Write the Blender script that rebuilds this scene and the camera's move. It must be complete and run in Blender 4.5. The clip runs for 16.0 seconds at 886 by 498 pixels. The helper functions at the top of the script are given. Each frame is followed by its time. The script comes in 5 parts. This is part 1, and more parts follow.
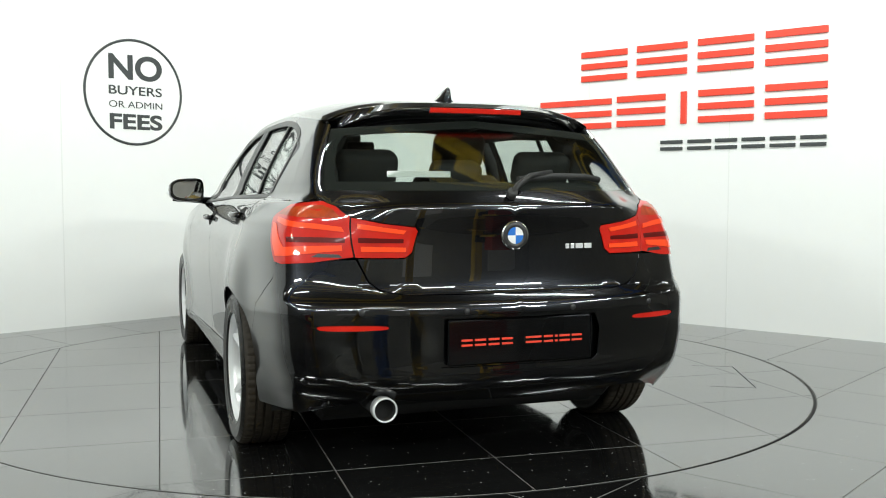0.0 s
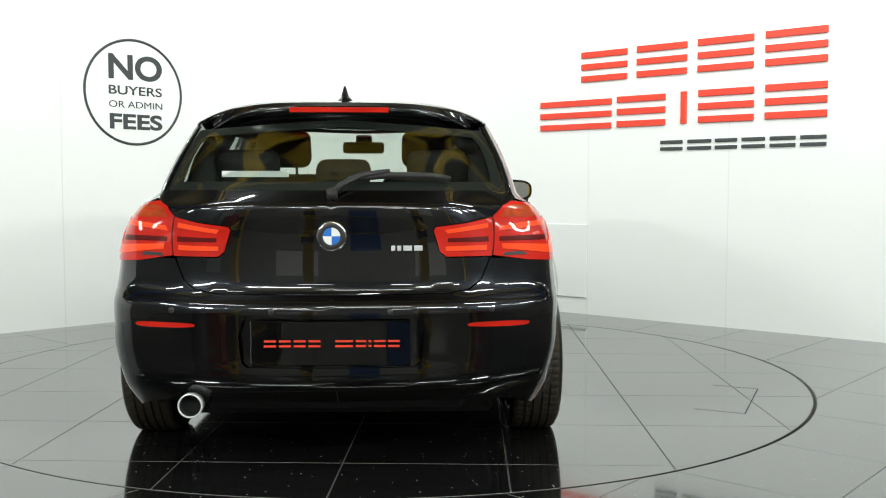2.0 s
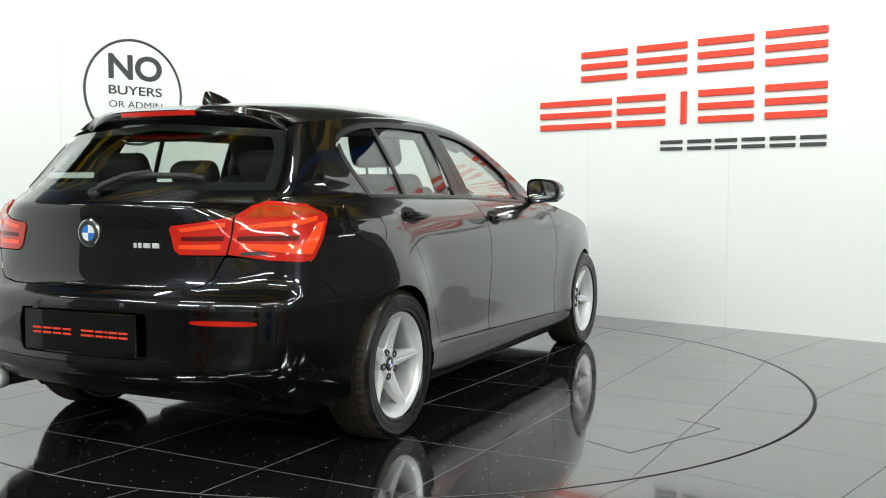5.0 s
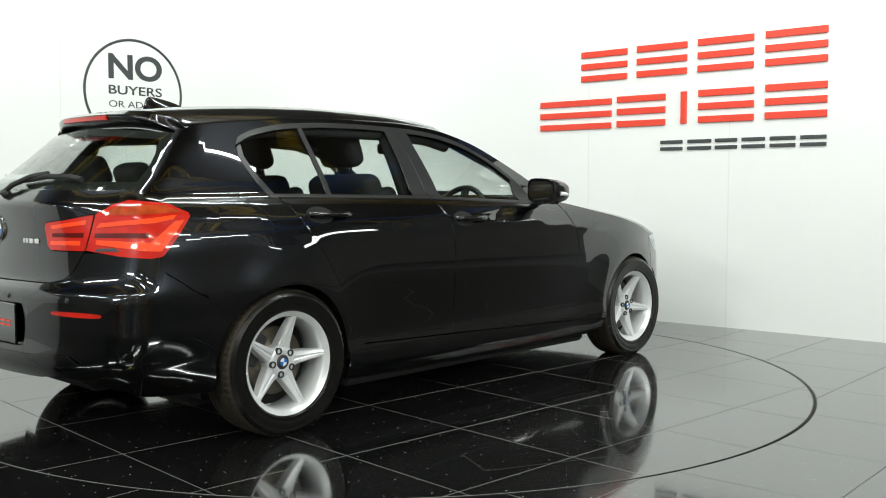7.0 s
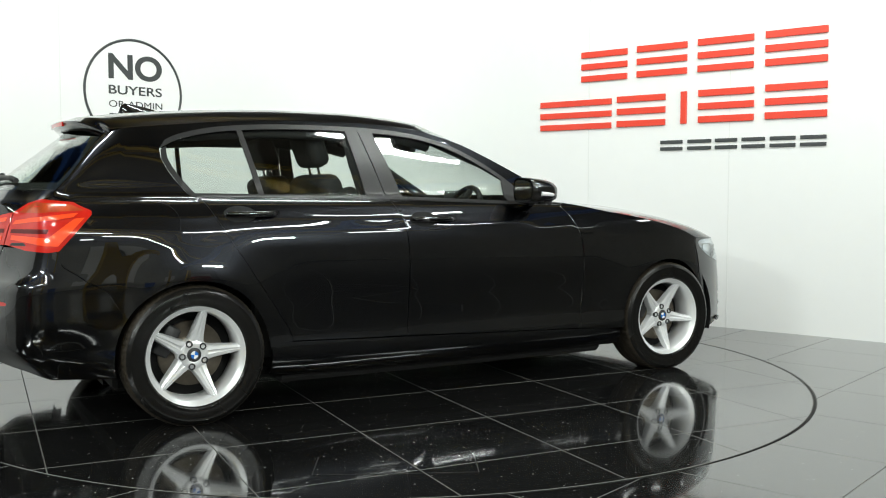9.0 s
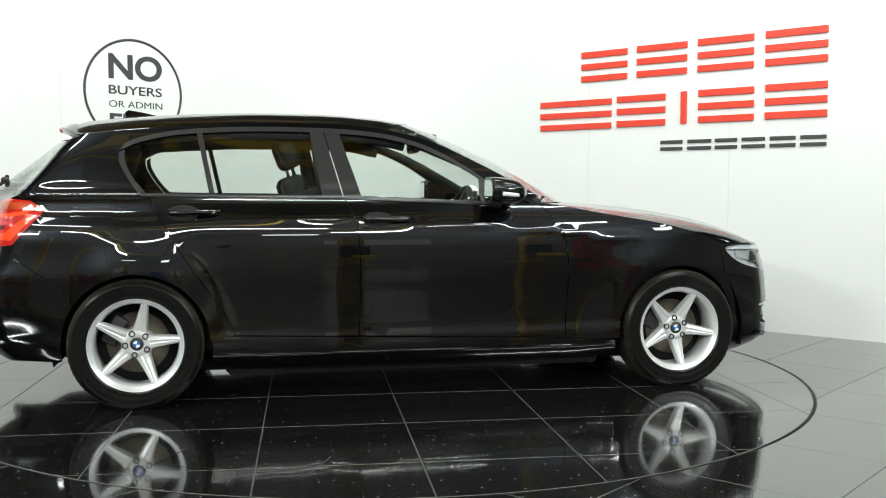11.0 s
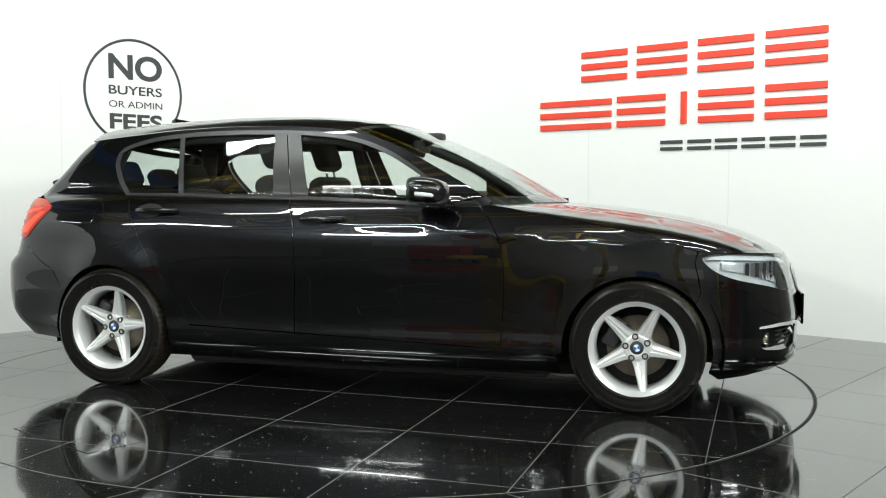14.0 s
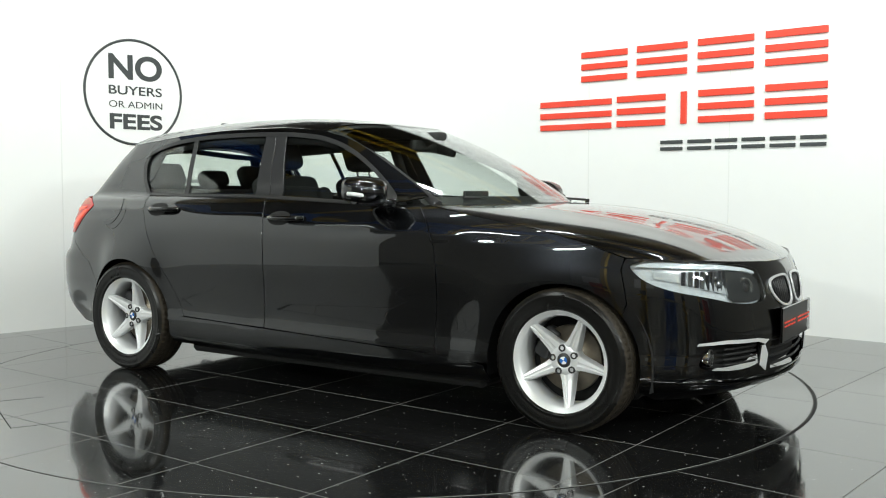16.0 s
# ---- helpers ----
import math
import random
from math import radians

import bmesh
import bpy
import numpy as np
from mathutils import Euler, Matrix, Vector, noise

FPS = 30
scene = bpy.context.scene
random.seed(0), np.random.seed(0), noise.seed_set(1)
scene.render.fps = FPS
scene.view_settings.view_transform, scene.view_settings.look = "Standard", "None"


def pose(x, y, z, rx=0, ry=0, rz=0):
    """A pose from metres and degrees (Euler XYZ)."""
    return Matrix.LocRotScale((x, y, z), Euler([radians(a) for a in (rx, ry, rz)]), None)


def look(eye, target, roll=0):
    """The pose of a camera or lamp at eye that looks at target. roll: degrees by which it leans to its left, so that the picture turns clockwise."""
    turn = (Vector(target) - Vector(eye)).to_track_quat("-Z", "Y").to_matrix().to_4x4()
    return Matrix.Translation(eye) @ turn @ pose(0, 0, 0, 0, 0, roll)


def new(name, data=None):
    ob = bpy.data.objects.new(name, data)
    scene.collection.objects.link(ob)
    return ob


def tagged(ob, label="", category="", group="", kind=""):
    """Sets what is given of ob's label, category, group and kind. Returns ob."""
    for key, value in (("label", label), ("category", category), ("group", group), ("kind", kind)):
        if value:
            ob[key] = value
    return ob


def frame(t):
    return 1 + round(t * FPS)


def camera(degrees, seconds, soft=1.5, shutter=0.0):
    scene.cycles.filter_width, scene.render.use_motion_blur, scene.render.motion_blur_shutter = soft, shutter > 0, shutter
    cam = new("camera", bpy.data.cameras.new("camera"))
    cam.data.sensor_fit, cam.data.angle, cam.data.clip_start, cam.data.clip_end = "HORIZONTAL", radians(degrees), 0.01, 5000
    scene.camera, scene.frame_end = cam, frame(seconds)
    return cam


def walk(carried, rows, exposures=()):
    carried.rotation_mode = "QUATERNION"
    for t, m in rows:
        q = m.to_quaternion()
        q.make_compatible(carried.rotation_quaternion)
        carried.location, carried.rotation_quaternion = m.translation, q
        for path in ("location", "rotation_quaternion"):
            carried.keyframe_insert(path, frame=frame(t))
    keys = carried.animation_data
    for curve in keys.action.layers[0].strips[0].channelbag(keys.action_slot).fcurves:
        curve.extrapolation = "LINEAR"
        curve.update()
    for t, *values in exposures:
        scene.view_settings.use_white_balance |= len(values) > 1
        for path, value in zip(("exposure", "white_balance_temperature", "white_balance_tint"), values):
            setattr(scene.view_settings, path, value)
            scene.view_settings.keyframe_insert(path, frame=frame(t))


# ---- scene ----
cam = camera(49.5, 16.0, soft=1.05)
EYE, YAW, PITCH = Vector((0, -5.365, 1.014)), radians(3.536), radians(3.513)
AIM = EYE + Vector((math.sin(YAW) * math.cos(PITCH), math.cos(YAW) * math.cos(PITCH), -math.sin(PITCH)))
walk(cam, [(0, look(EYE, AIM, 0.07)), (16, look(EYE, AIM, 0.07))], exposures=[(0, -0.02), (3, -0.08), (7, -0.12), (12, -0.09), (16, -0.02)])

# the car's place on the turntable: the axis of turning in the car's own space
AXIS_X, AXIS_Y = 1.252, -0.119


def turn(t):
    return 106.29 - 8.985 * t + 0.0043 * t * t


# ---------------------------------------------------------------- light
world = bpy.data.worlds.new("world")
world.use_nodes = True
scene.world = world
world.node_tree.nodes["Background"].inputs[0].default_value = (0.8, 0.9, 1.0, 1)
world.node_tree.nodes["Background"].inputs[1].default_value = 0.02


def area_lamp(x, y, z, target, w, h, power, color=(0.935, 1.0, 0.955)):
    d = bpy.data.lights.new("strip_light", "AREA")
    d.shape, d.size, d.size_y, d.energy, d.color = "RECTANGLE", w, h, power * 0.925, color
    ob = new("lamp", d)
    ob.matrix_world = look((x, y, z), target)
    return ob


# (x, y, z, aim, length, width, watts): strip lights under the hall's roof, the last two low floods
LIGHTS = [(-3.0, -9.5, 4.6, (-3.0, -9.6, 0), 2.4, 0.14, 230), (3.0, -9.5, 4.6, (3.0, -9.6, 0), 2.4, 0.14, 230), (6.5, -4.5, 4.4, (6.4, -4.5, 0), 1.8, 0.14, 120), (-6.5, -4.5, 4.4, (-6.4, -4.5, 0), 1.8, 0.14, 120),
          (-2.4, -1.6, 4.3, (-2.2, 1.6, 1.8), 1.8, 0.14, 82), (2.6, -1.6, 4.3, (2.4, 1.6, 1.8), 1.8, 0.14, 100),
          (0.0, 0.6, 4.6, (0, 1.8, 1.0), 2.4, 0.14, 87), (-3.2, -4.6, 4.2, (-0.6, 0.8, 1.0), 1.8, 0.12, 42),
          (3.2, -4.6, 4.2, (0.6, 0.8, 1.0), 1.8, 0.12, 55), (0.0, -7.0, 4.4, (0, 0.5, 1.0), 2.4, 0.12, 55),
          (4.6, -6.4, 3.1, (0, 1.0, 1.2), 1.3, 0.14, 175), (-4.6, -6.4, 3.1, (0, 1.0, 1.2), 1.3, 0.14, 155)]
# small panels added where they reflect as bright spots on the car's flanks
LIGHTS += [(9.2, -1.2, 4.5, (0, 0, 0.8), 0.7, 0.30, 16), (8.4, 1.6, 4.2, (0, 0, 0.8), 0.9, 0.12, 9), (8.6, -3.4, 4.6, (0, 0, 0.8), 1.2, 0.10, 10), (7.4, -6.4, 4.6, (0, 0, 0.8), 0.8, 0.25, 14),
           (1.6, -11.6, 4.7, (0, 0, 0.8), 0.9, 0.25, 16), (-1.9, -11.2, 4.4, (0, 0, 0.8), 1.4, 0.10, 10), (-5.6, -9.4, 4.7, (0, 0, 0.8), 0.8, 0.25, 14), (-8.8, -2.4, 4.6, (0, 0, 0.8), 0.9, 0.14, 10)]
for lx, ly, lz, aim, ll, lw, watts in LIGHTS:
    area_lamp(lx, ly, lz, aim, ll, lw, watts)
# added lamps above five fittings, facing up to brighten the roof steel in reflections
for lx, ly, lz, aim, ll, lw, watts in LIGHTS[:4] + LIGHTS[9:10]:
    area_lamp(lx, ly, lz + 0.12, (lx, ly + 0.01, 6), ll, lw, 75)


# ---------------------------------------------------------------- materials
def material(name):
    m = bpy.data.materials.new(name)
    m.use_nodes = True
    nt = m.node_tree
    return m, nt, nt.nodes["Principled BSDF"]


def simple(name, color, rough=0.5, metal=0.0, coat=0.0, grain=0.0, scale=40.0, bump=0.0, spec=0.5, coat_rough=0.03):
    m, nt, b = material(name)
    b.inputs["Base Color"].default_value = (*color, 1)
    b.inputs["Roughness"].default_value = rough
    b.inputs["Metallic"].default_value = metal
    b.inputs["Coat Weight"].default_value = coat
    b.inputs["Coat Roughness"].default_value = coat_rough
    b.inputs["Specular IOR Level"].default_value = spec
    if grain or bump:
        co = nt.nodes.new("ShaderNodeTexCoord")
        n1 = nt.nodes.new("ShaderNodeTexNoise")
        n1.inputs["Scale"].default_value = scale
        n1.inputs["Detail"].default_value = 6
        n2 = nt.nodes.new("ShaderNodeTexNoise")
        n2.inputs["Scale"].default_value = scale * 0.07
        nt.links.new(co.outputs["Object"], n1.inputs["Vector"])
        nt.links.new(co.outputs["Object"], n2.inputs["Vector"])
        add = nt.nodes.new("ShaderNodeMath")
        add.operation = "ADD"
        nt.links.new(n1.outputs["Fac"], add.inputs[0])
        nt.links.new(n2.outputs["Fac"], add.inputs[1])
        ramp = nt.nodes.new("ShaderNodeMapRange")
        ramp.inputs["From Min"].default_value, ramp.inputs["From Max"].default_value = 0.5, 1.5
        ramp.inputs["To Min"].default_value, ramp.inputs["To Max"].default_value = 1 - grain, 1 + grain
        nt.links.new(add.outputs[0], ramp.inputs["Value"])
        mul = nt.nodes.new("ShaderNodeVectorMath")
        mul.operation = "SCALE"
        mul.inputs[0].default_value = color
        nt.links.new(ramp.outputs[0], mul.inputs["Scale"])
        nt.links.new(mul.outputs[0], b.inputs["Base Color"])
        r2 = nt.nodes.new("ShaderNodeMapRange")
        r2.inputs["To Min"].default_value, r2.inputs["To Max"].default_value = rough * 0.85, min(1, rough * 1.2)
        nt.links.new(n2.outputs["Fac"], r2.inputs["Value"])
        nt.links.new(r2.outputs[0], b.inputs["Roughness"])
        if bump:
            bp = nt.nodes.new("ShaderNodeBump")
            bp.inputs["Strength"].default_value = bump
            bp.inputs["Distance"].default_value = 0.002
            nt.links.new(n1.outputs["Fac"], bp.inputs["Height"])
            nt.links.new(bp.outputs[0], b.inputs["Normal"])
    return m


def glass(name, tint, gloss_tint=1.0, ior=1.5):
    m, nt, b = material(name)
    nt.nodes.remove(b)
    out = nt.nodes["Material Output"]
    tr = nt.nodes.new("ShaderNodeBsdfTransparent")
    tr.inputs[0].default_value = (*tint, 1)
    gl = nt.nodes.new("ShaderNodeBsdfGlossy")
    gl.inputs["Roughness"].default_value = 0.0
    gl.inputs[0].default_value = (gloss_tint, gloss_tint, gloss_tint, 1)
    lw = nt.nodes.new("ShaderNodeLayerWeight")
    lw.inputs["Blend"].default_value = 0.5
    pw = nt.nodes.new("ShaderNodeMath")
    pw.operation = "POWER"
    pw.inputs[1].default_value = 5.0
    nt.links.new(lw.outputs["Facing"], pw.inputs[0])
    fr = nt.nodes.new("ShaderNodeMapRange")
    fr.inputs["To Min"].default_value, fr.inputs["To Max"].default_value = 0.045, 1.0
    nt.links.new(pw.outputs[0], fr.inputs["Value"])
    mix = nt.nodes.new("ShaderNodeMixShader")
    nt.links.new(fr.outputs[0], mix.inputs[0])
    nt.links.new(tr.outputs[0], mix.inputs[1])
    nt.links.new(gl.outputs[0], mix.inputs[2])
    nt.links.new(mix.outputs[0], out.inputs["Surface"])
    return m


def tile_material():
    m, nt, b = material("polished_black_tile")
    co = nt.nodes.new("ShaderNodeTexCoord")
    info = nt.nodes.new("ShaderNodeObjectInfo")
    n = nt.nodes.new("ShaderNodeTexNoise")
    n.inputs["Scale"].default_value, n.inputs["Detail"].default_value = 3.0, 8
    nt.links.new(co.outputs["Object"], n.inputs["Vector"])
    speck = nt.nodes.new("ShaderNodeTexVoronoi")
    speck.voronoi_dimensions = "2D"
    speck.inputs["Scale"].default_value = 8.0
    nt.links.new(co.outputs["Object"], speck.inputs["Vector"])
    lt = nt.nodes.new("ShaderNodeMath")
    lt.operation = "LESS_THAN"
    lt.inputs[1].default_value = 0.022
    nt.links.new(speck.outputs["Distance"], lt.inputs[0])
    ramp = nt.nodes.new("ShaderNodeMapRange")
    ramp.inputs["To Min"].default_value, ramp.inputs["To Max"].default_value = 0.005, 0.011
    nt.links.new(n.outputs["Fac"], ramp.inputs["Value"])
    var = nt.nodes.new("ShaderNodeMapRange")
    var.inputs["To Min"].default_value, var.inputs["To Max"].default_value = 0.8, 1.25
    nt.links.new(info.outputs["Random"], var.inputs["Value"])
    mul = nt.nodes.new("ShaderNodeMath")
    mul.operation = "MULTIPLY"
    nt.links.new(ramp.outputs[0], mul.inputs[0])
    nt.links.new(var.outputs[0], mul.inputs[1])
    mix = nt.nodes.new("ShaderNodeMix")
    mix.data_type = "RGBA"
    nt.links.new(lt.outputs[0], mix.inputs["Factor"])
    comb = nt.nodes.new("ShaderNodeCombineColor")
    for i in range(3):
        nt.links.new(mul.outputs[0], comb.inputs[i])
    nt.links.new(comb.outputs[0], mix.inputs["A"])
    mix.inputs["B"].default_value = (0.75, 0.75, 0.72, 1)
    nt.links.new(mix.outputs["Result"], b.inputs["Base Color"])
    fine = nt.nodes.new("ShaderNodeTexNoise")
    fine.inputs["Scale"].default_value, fine.inputs["Detail"].default_value = 1.6, 5
    nt.links.new(co.outputs["Object"], fine.inputs["Vector"])
    rr = nt.nodes.new("ShaderNodeMapRange")
    rr.inputs["From Min"].default_value, rr.inputs["From Max"].default_value = 0.35, 0.7
    rr.inputs["To Min"].default_value, rr.inputs["To Max"].default_value = 0.07, 0.12
    nt.links.new(fine.outputs["Fac"], rr.inputs["Value"])
    nt.links.new(rr.outputs[0], b.inputs["Roughness"])
    b.inputs["IOR"].default_value = 1.9
    b.inputs["Coat Weight"].default_value = 0.5
    b.inputs["Coat Roughness"].default_value = 0.03
    return m


M_WALL = simple("white_wall_paint", (0.84, 0.85, 0.845), 0.42, grain=0.012, scale=9, bump=0.02, spec=0.35)
M_SEAM = simple("joint_grey", (0.76, 0.77, 0.76), 0.6)
M_GROUT = simple("grey_grout", (0.17, 0.17, 0.165), 0.8, grain=0.3, scale=60)
M_RING = simple("ring_gap", (0.006, 0.006, 0.006), 0.7)
M_TILE = tile_material()
M_RED = simple("red_sign", (0.80, 0.055, 0.025), 0.4)
M_DARKSIGN = simple("charcoal_sign", (0.045, 0.05, 0.052), 0.45)
M_PAINT = simple("black_car_paint", (0.0105, 0.0112, 0.0132), 0.30, metal=1.0, coat=1.0, coat_rough=0.006)
M_PAINT.node_tree.nodes["Principled BSDF"].inputs["Coat IOR"].default_value = 1.66
M_TRIM = simple("satin_black_trim", (0.022, 0.022, 0.023), 0.42, grain=0.1, scale=200)
M_SATIN = simple("satin_grey_black_trim", (0.026, 0.026, 0.027), 0.3, grain=0.08, scale=200, spec=0.4)
M_PLASTIC = simple("textured_black_plastic", (0.014, 0.014, 0.014), 0.55, grain=0.15, scale=400, bump=0.1)
M_UNDER = simple("underbody_black", (0.006, 0.006, 0.006), 0.85, grain=0.2, scale=30)
M_FABRIC = simple("black_seat_cloth", (0.016, 0.016, 0.017), 0.8, grain=0.3, scale=300, bump=0.3)
M_LINER = simple("dark_headlining", (0.03, 0.03, 0.032), 0.9, grain=0.2, scale=200)
M_RUBBER = simple("tyre_rubber", (0.0055, 0.0053, 0.005), 0.27, grain=0.35, scale=60, bump=0.06, spec=0.3)
M_TREAD = simple("dusty_tyre_tread", (0.024, 0.019, 0.013), 0.6, grain=0.5, scale=45, bump=0.12, spec=0.25)
M_ALLOY = simple("silver_alloy", (0.76, 0.77, 0.78), 0.32, metal=0.35, coat=0.5, grain=0.03, scale=25)
M_DISC = simple("brake_disc_steel", (0.22, 0.19, 0.15), 0.4, metal=0.9, grain=0.3, scale=30)
M_CHROME = simple("chrome", (0.85, 0.86, 0.87), 0.07, metal=1.0)
M_LAMP = simple("red_lamp_lens", (0.58, 0.014, 0.006), 0.3, coat=1.0, grain=0.3, scale=14, spec=0.15)
M_LAMPDARK = simple("deep_red_lamp", (0.10, 0.003, 0.002), 0.3, coat=0.45, spec=0.15)
M_AMBER = simple("amber_red_lamp", (1.0, 0.075, 0.014), 0.3, coat=1.0, spec=0.15)
M_INDIC = simple("dark_amber_lamp", (0.42, 0.055, 0.010), 0.3, coat=1.0, grain=0.6, scale=30, spec=0.15)
M_CLEARLENS = glass("clear_lens", (0.93, 0.95, 0.96))
M_GLASS = glass("car_glass", (0.925, 0.95, 0.935), 0.95)
M_GLASSREAR = glass("tinted_rear_glass", (0.88, 0.915, 0.89), 0.95)
M_MIRROR = simple("mirror_glass", (0.8, 0.82, 0.84), 0.02, metal=1.0)
M_BLUE = simple("roundel_blue", (0.03, 0.18, 0.62), 0.25, coat=1.0)
M_WHITE = simple("roundel_white", (0.85, 0.86, 0.88), 0.3, coat=0.5)
M_REFLECT = simple("lamp_reflector", (0.90, 0.91, 0.92), 0.18, metal=0.12, grain=0.18, scale=40, bump=0.5)
M_CELL = simple("bright_reflector_cell", (0.90, 0.91, 0.92), 0.12, metal=0.45, grain=0.2, scale=50, bump=0.6)
M_ROOF = simple("dark_roof_sheet", (0.085, 0.07, 0.05), 0.8, grain=0.3, scale=6)
M_BACK = simple("dim_hall_wall", (0.36, 0.35, 0.32), 0.8, grain=0.25, scale=4)
M_YELLOW = simple("yellow_steel", (0.55, 0.36, 0.03), 0.5, grain=0.15, scale=10)
M_REDSTEEL = simple("red_steel", (0.42, 0.03, 0.02), 0.4, grain=0.15, scale=10)
M_BOARD = simple("white_board", (0.75, 0.75, 0.72), 0.6, grain=0.08, scale=8)
M_BLUESTEEL = simple("blue_steel", (0.03, 0.10, 0.35), 0.5, grain=0.15, scale=10)


# ---------------------------------------------------------------- mesh helpers
def mesh_from(name, verts, faces, smooth=True):
    me = bpy.data.meshes.new(name)
    me.from_pydata([tuple(v) for v in verts], [], faces)
    if smooth:
        me.shade_smooth()
    return me


def part(name, me, mat, parent=None, label=""):
    """Links a mesh or bmesh as one object under a thing or a part."""
    if isinstance(me, bmesh.types.BMesh):
        d = bpy.data.meshes.new(name)
        me.to_mesh(d)
        me.free()
        me = d
    if mat and not me.materials:
        me.materials.append(mat)
    ob = new(name, me)
    if parent:
        ob.parent = parent
    if label:
        ob["label"] = label
    return ob


def box_bm(x0, x1, y0, y1, z0, z1, bevel=0.0, segs=2, m=None):
    bm = bmesh.new()
    bmesh.ops.create_cube(bm, size=1)
    for v in bm.verts:
        v.co = Vector(((x0 + x1) / 2 + v.co.x * (x1 - x0), (y0 + y1) / 2 + v.co.y * (y1 - y0), (z0 + z1) / 2 + v.co.z * (z1 - z0)))
    if bevel:
        bmesh.ops.bevel(bm, geom=list(bm.edges), offset=bevel, segments=segs, profile=0.5, affect="EDGES")
        for f in bm.faces:
            f.smooth = segs > 1
    if m:
        bmesh.ops.transform(bm, matrix=m, verts=bm.verts)
    return bm


def prism_bm(poly, depth, m=None, bevel=0.0):
    """An upright slab: poly in the local x-y plane, from z = 0 to depth."""
    bm = bmesh.new()
    f = bm.faces.new([bm.verts.new((x, y, depth)) for x, y in poly])
    bmesh.ops.recalc_face_normals(bm, faces=[f])
    r = bmesh.ops.extrude_face_region(bm, geom=[f])
    for v in r["geom"]:
        if isinstance(v, bmesh.types.BMVert):
            v.co.z = 0
    bmesh.ops.recalc_face_normals(bm, faces=bm.faces)
    if bevel:
        bmesh.ops.bevel(bm, geom=list(bm.edges), offset=bevel, segments=2, profile=0.5, affect="EDGES")
    if m:
        bmesh.ops.transform(bm, matrix=m, verts=bm.verts)
    return bm


def lathe(profile, segs, axis_m=None, closed=False):
    """Turns a profile of (radius, height) round the local z axis."""
    bm = bmesh.new()
    rings = []
    for k in range(segs):
        a = 2 * math.pi * k / segs
        rings.append([bm.verts.new((r * math.cos(a), r * math.sin(a), h)) for r, h in profile])
    n = len(profile)
    for k in range(segs):
        p, q = rings[k], rings[(k + 1) % segs]
        for i in range(n if closed else n - 1):
            j = (i + 1) % n
            if profile[i][0] < 1e-6 and profile[j][0] < 1e-6:
                continue
            f = bm.faces.new((p[i], q[i], q[j], p[j]))
            f.smooth = True
    bmesh.ops.remove_doubles(bm, verts=bm.verts, dist=1e-6)
    bmesh.ops.recalc_face_normals(bm, faces=bm.faces)
    if axis_m:
        bmesh.ops.transform(bm, matrix=axis_m, verts=bm.verts)
    return bm


def tube_bm(points, radius, segs=8, closed=False):
    bm = bmesh.new()
    pts = [Vector(p) for p in points]
    n = len(pts)
    rings = []
    ref = Vector((0, 0, 1))
    for i, p in enumerate(pts):
        a = pts[(i - 1) % n] if (closed or i > 0) else p
        b = pts[(i + 1) % n] if (closed or i < n - 1) else p
        d = (b - a).normalized()
        side = d.cross(ref)
        if side.length < 0.05:
            side = d.cross(Vector((1, 0, 0)))
        side.normalize()
        up = side.cross(d).normalized()
        rings.append([bm.verts.new(p + radius * (math.cos(2 * math.pi * k / segs) * side + math.sin(2 * math.pi * k / segs) * up)) for k in range(segs)])
    for i in range(n if closed else n - 1):
        p, q = rings[i], rings[(i + 1) % n]
        for k in range(segs):
            f = bm.faces.new((p[k], p[(k + 1) % segs], q[(k + 1) % segs], q[k]))
            f.smooth = True
    if not closed:
        bm.faces.new(rings[0])
        bm.faces.new(rings[-1])
    bmesh.ops.recalc_face_normals(bm, faces=bm.faces)
    return bm


def join_bm(*bms):
    out = bmesh.new()
    for b in bms:
        d = bpy.data.meshes.new("tmp")
        b.to_mesh(d)
        b.free()
        out.from_mesh(d)
        bpy.data.meshes.remove(d)
    return out


# ---------------------------------------------------------------- the room
L0, L1 = Vector((-2.7, 1.53)), Vector((-1.66, 2.45))
R0, R1 = Vector((1.3, 2.7)), Vector((3.34, 0.8))
LDIR, RDIR = (L1 - L0).normalized(), (R1 - R0).normalized()
TOP = 2.95


def corner_arc():
    """Plan of the backdrop: straight, a rounded corner, straight."""
    a = np.array([[LDIR.x, -RDIR.x], [LDIR.y, -RDIR.y]])
    s = np.linalg.solve(a, np.array(R0 - L0))[0]
    c = L0 + LDIR * s
    t = 1.6
    p0, p1 = c - LDIR * t, c + RDIR * t
    arc = [p0 * (1 - u) ** 2 + c * 2 * u * (1 - u) + p1 * u * u for u in [i / 96 for i in range(97)]]
    return [L0 - LDIR * 7.5] + arc + [R0 + RDIR * 3.25]


